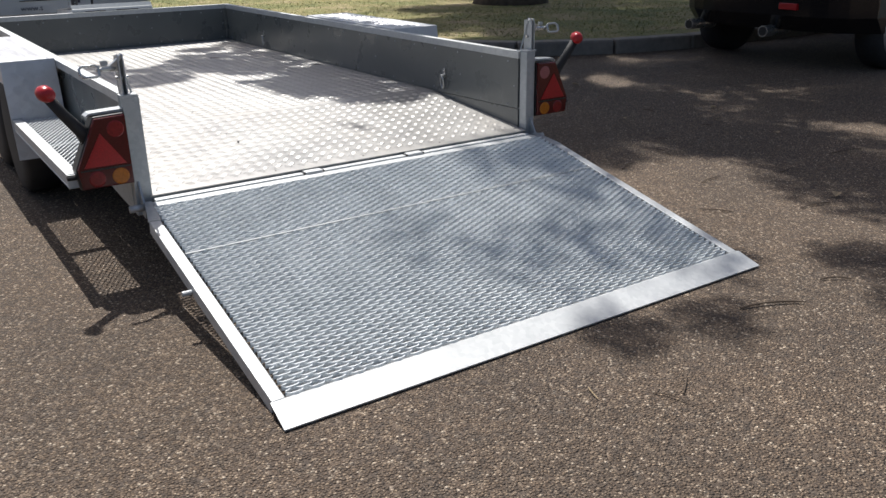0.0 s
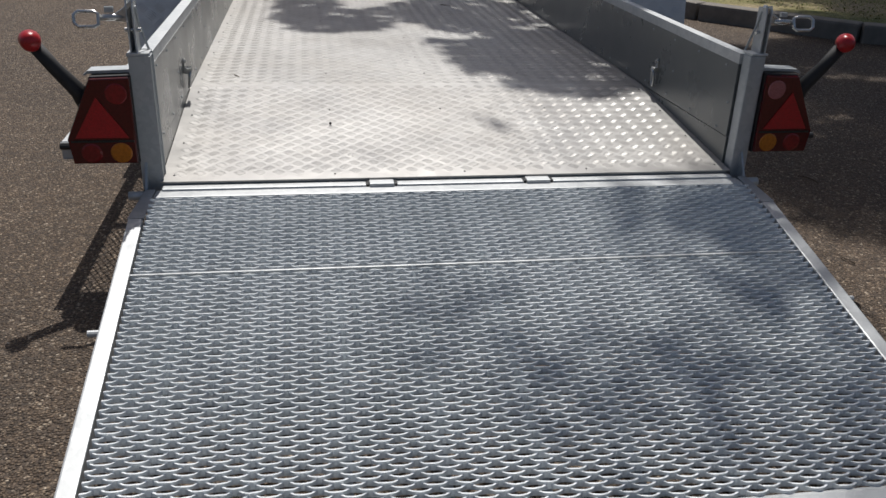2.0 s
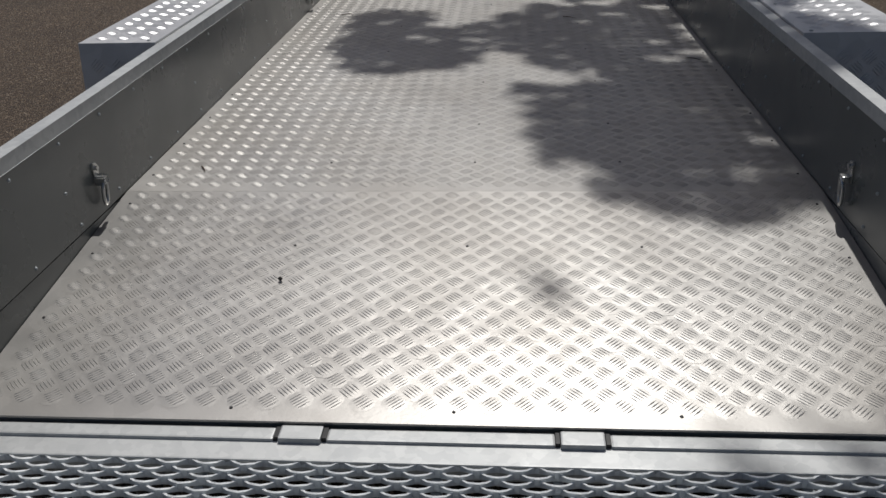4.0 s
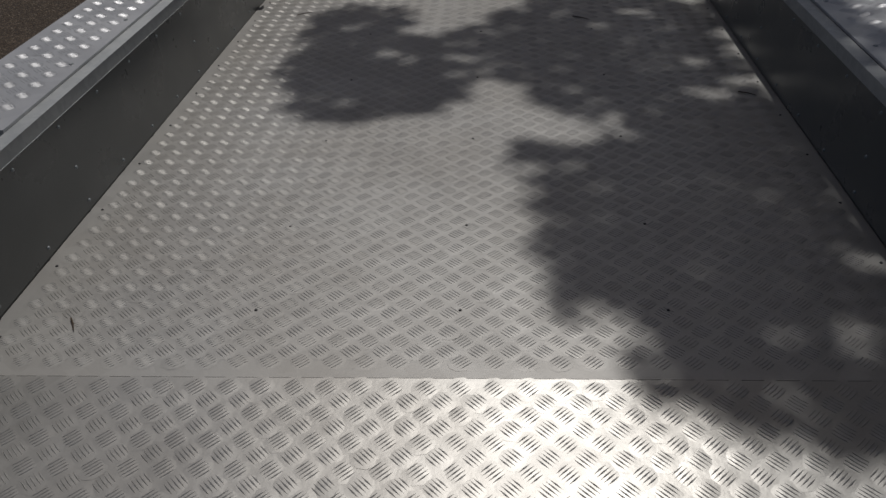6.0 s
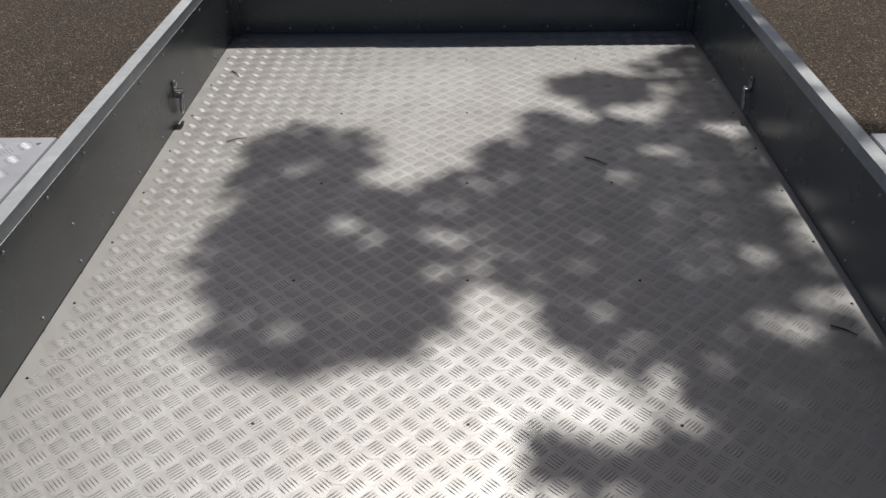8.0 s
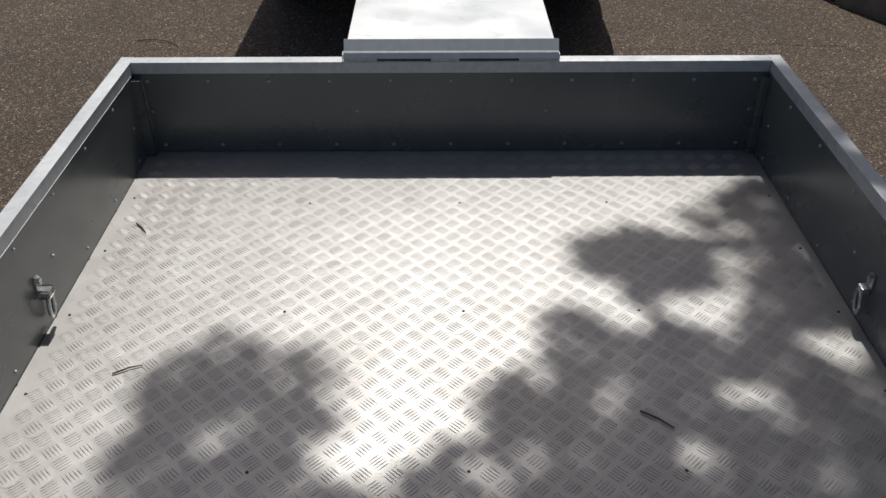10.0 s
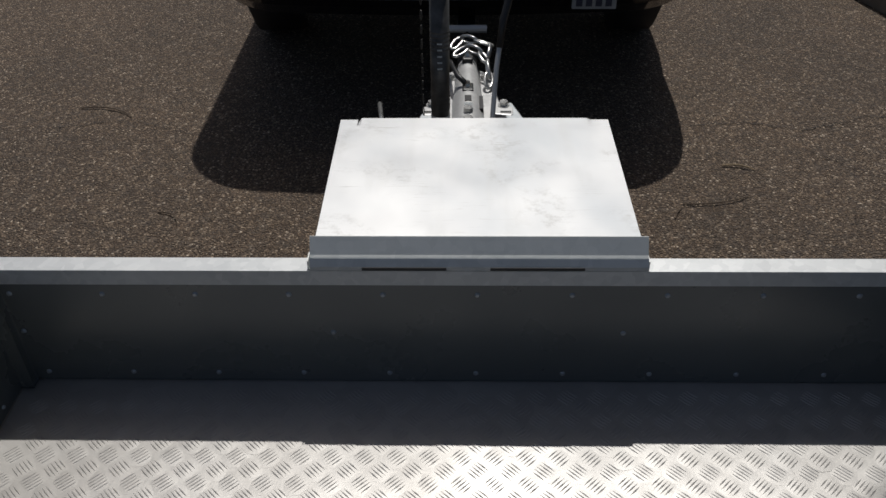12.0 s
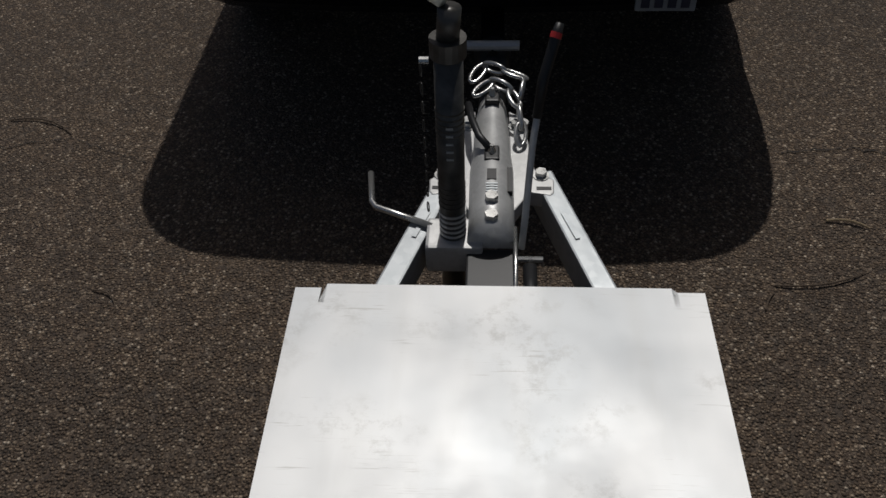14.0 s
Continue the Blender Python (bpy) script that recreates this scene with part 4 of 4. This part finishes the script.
# ---------------------------------------------------------------- parked black car beside the verge
def parked_car():
    car = thing("parked_car", "black car parked at the kerb in tree shade", "car")
    x0, y0, y1 = 4.6, 0.82, 2.62
    prof = [(x0 + 0.12, 0.30), (x0 + 0.02, 0.42), (x0, 0.62), (x0 + 0.05, 0.80), (x0 + 0.12, 1.05), (x0 + 0.45, 1.55), (x0 + 2.4, 1.58), (x0 + 3.2, 1.08), (x0 + 4.3, 0.95), (x0 + 4.5, 0.6), (x0 + 4.4, 0.30)]
    bm = bmesh.new()
    rows, k = [], 15
    for i in range(k):
        u = -1 + 2 * i / (k - 1)
        y = (y0 + y1) / 2 + (y1 - y0) / 2 * u
        rows.append([bm.verts.new((x + (0.3 * abs(u) ** 5 if x < x0 + 1 else 0), y - (0.14 * u ** 3 if z > 1.1 else 0), z)) for x, z in prof])
    for a, c in zip(rows, rows[1:]):
        for j in range(len(prof)):
            jj = (j + 1) % len(prof)
            bm.faces.new((a[j], a[jj], c[jj], c[j]))
    bm.faces.new(rows[0][::-1])
    bm.faces.new(rows[-1])
    bmesh.ops.recalc_face_normals(bm, faces=bm.faces)
    part("body", bm, CAR_BLACK, car)
    part("tail_reflector", box(x0 - 0.006, x0 + 0.05, 1.30, 1.46, 0.47, 0.52, 0.006), RED_REFLECT, car, "red bumper reflector")
    for y in (1.57, 2.33):
        p = part("exhaust", rod([(x0 - 0.02, y, 0.29), (x0 + 0.3, y, 0.29)], 0.045, 18), CHROME, car, "chrome exhaust tip")
        part("exhaust_bore", rod([(x0 - 0.0225, y, 0.29), (x0 - 0.0202, y, 0.29)], 0.037, 18), BLACK, p)
    for y in (0.94, 2.48):
        for x in (x0 + 0.72, x0 + 3.5):
            c = Vector((x, y, 0.34))
            w = part("wheel", rod([c + Vector((0, -0.11, 0)), c + Vector((0, -0.08, 0)), c + Vector((0, 0.08, 0)), c + Vector((0, 0.11, 0))], [0.28, 0.34, 0.34, 0.28], 32), RUBBER, car, "", True)
            s = -1 if y < 2 else 1
            part("rim", rod([c + Vector((0, s * 0.06, 0)), c + Vector((0, s * 0.09, 0))], 0.25, 28), DARK_STEEL, w)
            for q in range(10):
                a = q * math.pi / 5
                part("spoke", bar(c + Vector((0.03 * math.cos(a), s * 0.115, 0.03 * math.sin(a))), c + Vector((0.255 * math.cos(a), s * 0.108, 0.255 * math.sin(a))), 0.022, 0.022, 0.004), ALLOY, w)
            part("rim_lip", rod(oval(c + Vector((0, s * 0.112, 0)), 0.255, 0.255, (1, 0, 0), (0, 0, 1), 30), 0.012, 6, None, True), ALLOY, w)
    return car


parked_car()


# ---------------------------------------------------------------- the shade tree
def crown_mesh(clumps, seed):
    """Leaves of a crown: each clump is x, y, z, radius, and how many leaves."""
    rnd = np.random.default_rng(seed)
    verts, faces = [], []
    for x, y, z, r, n in clumps:
        n = int(n)
        d = rnd.normal(size=(n, 3))
        d /= np.linalg.norm(d, axis=1)[:, None]
        rad = r * rnd.uniform(0.0, 1.0, n) ** 0.45
        c = np.array([x, y, z]) + d * rad[:, None] * np.array([1, 1, 0.7])
        a = rnd.normal(size=(n, 3))
        a[:, 2] *= 0.55
        a /= np.linalg.norm(a, axis=1)[:, None]
        b = np.cross(a, rnd.normal(size=(n, 3)))
        b /= np.linalg.norm(b, axis=1)[:, None]
        ln = rnd.uniform(0.035, 0.06, n)[:, None]
        wd = ln * 0.42
        q = np.stack([c - a * ln, c + b * wd, c + a * ln, c - b * wd], 1).reshape(-1, 3)
        b0 = len(verts)
        verts += q.tolist()
        faces += [(b0 + 4 * i, b0 + 4 * i + 1, b0 + 4 * i + 2, b0 + 4 * i + 3) for i in range(n)]
    return verts, faces


def shade_tree():
    tree = thing("shade_tree", "broad leafy shade tree on the grass verge", "tree")
    base = Vector((6.4, 7.15, 0.1))
    fork = base + Vector((-0.3, -0.2, 3.0))
    part("trunk", rod([base + Vector((0, 0, -0.1)), base + Vector((0, 0, 0.25)), base + Vector((-0.1, 0, 1.4)), fork], [0.62, 0.42, 0.34, 0.30], 18), BARK, tree, "stout grey-brown trunk with flared base", True)
    rnd = random.Random(5)
    clumps = []

    def bough(ovals, gaps, floor_z, low, high, count, leaves, size):
        """Sprays of leaves whose shade falls within some ovals of the ground (x, y, half widths), but for the gaps."""
        x0, x1 = min(o[0] - o[2] for o in ovals), max(o[0] + o[2] for o in ovals)
        y0, y1 = min(o[1] - o[3] for o in ovals), max(o[1] + o[3] for o in ovals)
        for _ in range(count):
            x, y = rnd.uniform(x0, x1), rnd.uniform(y0, y1)
            wob = 1 + 0.22 * noise.noise((x * 5, y * 5, 1.7)) + 0.15 * noise.noise((x * 13, y * 13, 4.1))
            depth = max(1 - math.hypot((x - o[0]) / o[2], (y - o[1]) / o[3]) / wob for o in ovals)
            if depth < 0 or any(math.hypot((x - g[0]) / g[2], (y - g[1]) / g[3]) < wob for g in gaps):
                continue
            if rnd.random() > 0.45 + 2.5 * depth:
                continue
            h = rnd.uniform(low, high)
            s = (h - floor_z) / SUN_TO.z
            r = size * rnd.uniform(0.6, 1.4)
            clumps.append((x + SUN_TO.x * s, y + SUN_TO.y * s, h, r, leaves * rnd.uniform(0.6, 1.4)))

    bough([(-0.36, 2.22, 0.21, 0.34), (-0.33, 1.93, 0.17, 0.20), (-0.40, 2.52, 0.17, 0.25), (-0.12, 2.13, 0.17, 0.32), (0.14, 2.34, 0.22, 0.34), (0.34, 2.50, 0.24, 0.36),
           (0.50, 2.20, 0.30, 0.42), (0.42, 3.00, 0.14, 0.12), (0.72, 2.68, 0.14, 0.36), (0.75, 3.20, 0.12, 0.18), (0.62, 3.12, 0.08, 0.07), (0.46, 1.34, 0.30, 0.36), (0.36, 1.05, 0.20, 0.16), (0.62, 1.05, 0.30, 0.40),
           (0.70, 1.55, 0.22, 0.45), (0.46, 0.80, 0.14, 0.16), (0.58, 0.70, 0.12, 0.10), (0.85, 0.98, 0.2, 0.25), (0.16, 1.53, 0.06, 0.06), (0.32, 1.86, 0.16, 0.12)],
          [(-0.13, 2.60, 0.06, 0.22), (0.05, 1.90, 0.07, 0.07), (0.61, 3.02, 0.055, 0.05), (0.55, 2.60, 0.06, 0.06), (0.42, 2.46, 0.06, 0.05), (0.66, 1.87, 0.08, 0.05), (0.27, 1.65, 0.08, 0.05), (0.80, 2.25, 0.06, 0.08), (0.76, 2.75, 0.05, 0.07)],
          BED, 5.2, 6.6, 3600, 5.4, 0.05)
    bough([(0.46, 1.10, 0.24, 0.20), (0.55, 1.68, 0.12, 0.08)], [], BED, 5.2, 6.6, 190, 5, 0.05)
    # dense shade on the verge beside the trunk
    bough([(5.6, 3.0, 2.4, 0.5), (5.0, 4.9, 0.9, 1.2), (4.5, 4.0, 0.6, 0.7), (5.6, 5.9, 0.8, 0.7), (6.2, 4.4, 0.7, 0.6)], [(5.5, 4.5, 0.2, 0.12), (4.4, 4.6, 0.2, 0.1)], 0.11, 5.5, 7.0, 420, 60, 0.22)
    for x, y, r, dens in ((0.12, -0.8, .2, 1300), (0.42, -0.8, .24, 1500), (0.55, -0.3, .28, 1300), (0.8, -0.5, .32, 1500), (0.78, -0.2, .22, 1700), (0.75, -0.95, .24, 1700), (0.15, -1.22, .16, 3000), (0.45, -1.3, .16, 3200), (1.25, -1.3, .2, 5000), (1.05, -1.6, .16, 5000), (-0.1, -0.6, .16, 800), (0.16, 0.22, .13, 600)):
        h = rnd.uniform(6.4, 7.6)
        s = (h - 0.12) / SUN_TO.z
        clumps.append((x + SUN_TO.x * s, y + SUN_TO.y * s, h, r, dens * r * r))
    # wider boughs over the road and the parked car
    for k in range(430):
        gx, gy = rnd.uniform(0.9, 9.5), rnd.uniform(-1.2, 7.5)
        lim = 1.05 + max(0.0, 0.2 - gy) * 0.9 + 0.25 * math.sin(3 * gy)
        if (gy > 3.3 and gx < 2.7 + 0.4 * (gy - 3.3)) or gx < lim or (gx < 2.4 and gy < -0.3 and rnd.random() < 0.35) or (gy > 3.4 and rnd.random() < 0.5):
            continue
        if math.hypot((gx - 1.4) / 0.75, (gy + 0.35) / 0.6) < 1:
            continue
        if noise.noise((gx * 1.3, gy * 1.3, 3.1)) > (0.55 if gy < 2.5 else 0.3):
            continue
        h = rnd.uniform(6.0, 8.6)
        s = h / SUN_TO.z
        r = rnd.uniform(0.25, 0.6)
        clumps.append((gx + SUN_TO.x * s, gy + SUN_TO.y * s, h, r, 5400 * r * r))
    for k in range(90):
        a, q = rnd.uniform(0, 6.28), rnd.uniform(0, 2.4)
        clumps.append((base.x + q * math.cos(a), base.y + 2.1 + q * math.sin(a), rnd.uniform(5.5, 9.5), rnd.uniform(0.5, 0.9), 320))
    v, f = crown_mesh(clumps, 3)
    mesh_part("crown", v, f, LEAF, tree, "layered sprays of small green leaves", "stuff")
    for i, (tx, ty, tz) in enumerate([(0.9, 5.4, 6.9), (3.0, 6.2, 7.2), (5.0, 5.0, 7.2), (8.6, 8.0, 7.4), (6.6, 10.2, 7.6), (1.6, 4.2, 6.8)]):
        tip = Vector((tx, ty, tz))
        mid = fork.lerp(tip, 0.45) + Vector((0, 0, 0.9))
        part("limb", rod([fork - Vector((0, 0, 0.2)), fork.lerp(mid, 0.5) + Vector((0.1, -0.1, 0.2)), mid, mid.lerp(tip, 0.55) + Vector((0.1, 0.1, 0.1)), tip], [0.2, 0.15, 0.1, 0.06, 0.015], 10), BARK, tree, "", True)
        for q in range(5):
            st = mid.lerp(tip, 0.2 * q)
            en = st + Vector((rnd.uniform(-0.9, 0.5), rnd.uniform(-0.9, 0.5), rnd.uniform(-0.3, 0.5)))
            part("branch", rod([st, st.lerp(en, 0.5) + Vector((0, 0, 0.08)), en], [0.03, 0.02, 0.006], 6), BARK, tree)
    return tree


shade_tree()


# ---------------------------------------------------------------- twigs, pebble
def twig(points, r, label, material=WOOD):
    tagged(part("twig", rod(points, [r] * (len(points) - 1) + [r * 0.5], 6), material), label, "twig", "twigs lying about")


def bed_twig(x, y, ang, ln):
    dx, dy = ln / 2 * math.cos(radians(ang)), ln / 2 * math.sin(radians(ang))
    zz = Z(0.0035)
    twig([(x - dx, y - dy, zz), (x + dx * 0.1, y + dy * 0.1 + 0.003, zz + 0.001), (x + dx, y + dy, zz)], 0.0017, "short dark twig on the tread plate floor")


bed_twig(-0.613, 2.68, 25, 0.055)
bed_twig(0.35, 2.55, -38, 0.065)
bed_twig(0.732, 1.866, -35, 0.05)
bed_twig(-0.724, 3.153, -50, 0.05)
bed_twig(-0.663, 0.873, -60, 0.04)
def road_twig(x, y, ang, ln, bend, r=0.003, material=WOOD, label="thin dry twig on the asphalt"):
    a = radians(ang)
    d, q = Vector((math.cos(a), math.sin(a), 0)), Vector((-math.sin(a), math.cos(a), 0))
    c = Vector((x, y, r + 0.002))
    twig([c + d * ln * t + q * bend * (1 - 4 * t * t) + Vector((0, 0, 0.004 * (1 - 4 * t * t))) for t in (-0.5, -0.3, -0.1, 0.1, 0.3, 0.5)], r, label, material)


road_twig(0.64, -1.41, -24, 0.22, 0.015, 0.0035)
road_twig(0.98, -1.40, -35, 0.10, 0.006)
road_twig(0.06, -1.56, 40, 0.13, -0.006, 0.0018)
road_twig(-0.17, -1.47, 70, 0.06, 0.004, 0.0018, STRAW, "pale dry straw on the asphalt")
road_twig(-0.03, -1.60, -70, 0.09, 0.006, 0.0016)
road_twig(1.47, 0.01, 20, 0.12, 0.012)
road_twig(1.63, -0.9, -10, 0.16, 0.01)
road_twig(0.75, 4.60, 12, 0.22, -0.02, 0.0022)
road_twig(0.86, 4.78, -15, 0.10, 0.01, 0.003, STRAW, "pale dry straw on the asphalt")
road_twig(0.62, 4.53, 60, 0.06, 0.004, 0.002)
road_twig(-1.30, 5.15, -18, 0.22, 0.03, 0.0025)
road_twig(-0.62, 3.92, 62, 0.20, 0.02, 0.0025)
road_twig(-0.75, 3.72, 10, 0.2, -0.03, 0.0025)
road_twig(-0.9, 4.5, -40, 0.1, 0.02, 0.002)
rl = random.Random(21)
for k in range(14):
    road_twig(rl.uniform(1.2, 2.9), rl.uniform(-0.9, 1.3), rl.uniform(0, 180), rl.uniform(0.05, 0.14), rl.uniform(-0.015, 0.015), 0.0025)


def dry_leaf(x, y, ang, ln):
    verts, faces = [], []
    for i in range(7):
        t = i / 6
        w = 0.34 * ln * math.sin(math.pi * t) ** 0.8
        for q in (-1, 0, 1):
            verts.append((ln * (t - 0.5), w * q, 0.006 + 0.18 * ln * abs(q) * math.sin(math.pi * t) + 0.12 * ln * t * t))
    for i in range(6):
        for q in range(2):
            b0 = i * 3 + q
            faces.append((b0, b0 + 3, b0 + 4, b0 + 1))
    ob = mesh_part("dry_leaf", verts, faces, STRAW)
    tagged(ob, "curled dry brown leaf on the asphalt", "leaf", "fallen leaves")
    ob.matrix_local = pose(x, y, 0.002, 0, 0, ang)


dry_leaf(-0.60, 3.70, 30, 0.06)
for k in range(6):
    dry_leaf(rl.uniform(1.3, 3.0), rl.uniform(-1.2, 2.0), rl.uniform(0, 360), rl.uniform(0.03, 0.06))


def crack(points, wide):
    """A fine open crack in the seal, a dark sunken-looking filler strip."""
    verts, faces = [], []
    rr = random.Random(len(points) * 7 + int(points[0][0] * 100))
    fine = []
    for (ax, ay), (bx, by) in zip(points, points[1:]):
        for i in range(14):
            t = i / 14
            fine.append((ax + (bx - ax) * t + rr.uniform(-0.006, 0.006), ay + (by - ay) * t + rr.uniform(-0.008, 0.008)))
    fine.append(points[-1])
    for i, (x, y) in enumerate(fine):
        w = wide * rr.uniform(0.4, 1.2)
        verts += [(x, y - w, 0.0035), (x, y + w, 0.0035)]
        if i:
            faces.append((2 * i - 2, 2 * i, 2 * i + 1, 2 * i - 1))
    tagged(mesh_part("road_crack", verts, faces, TAR), "thin dark crack across the asphalt", "crack", kind="structure")


crack([(0.76, 5.06), (0.95, 5.08), (1.15, 5.02), (1.4, 5.12), (1.75, 5.1)], 0.0022)
crack([(1.1, 4.9), (1.3, 4.72), (1.5, 4.7)], 0.0015)
crack([(-0.95, 5.0), (-1.2, 5.1), (-1.45, 5.05)], 0.0015)
bm = bmesh.new()
bmesh.ops.create_icosphere(bm, subdivisions=2, radius=0.0045)
for vv in bm.verts:
    vv.co *= 1 + 0.35 * noise.noise(vv.co * 90)
    vv.co += Vector((-0.347, 0.375, Z(-0.030)))
tagged(part("pebble", bm, STONE), "dark pebble on the sloping tail plate", "pebble")
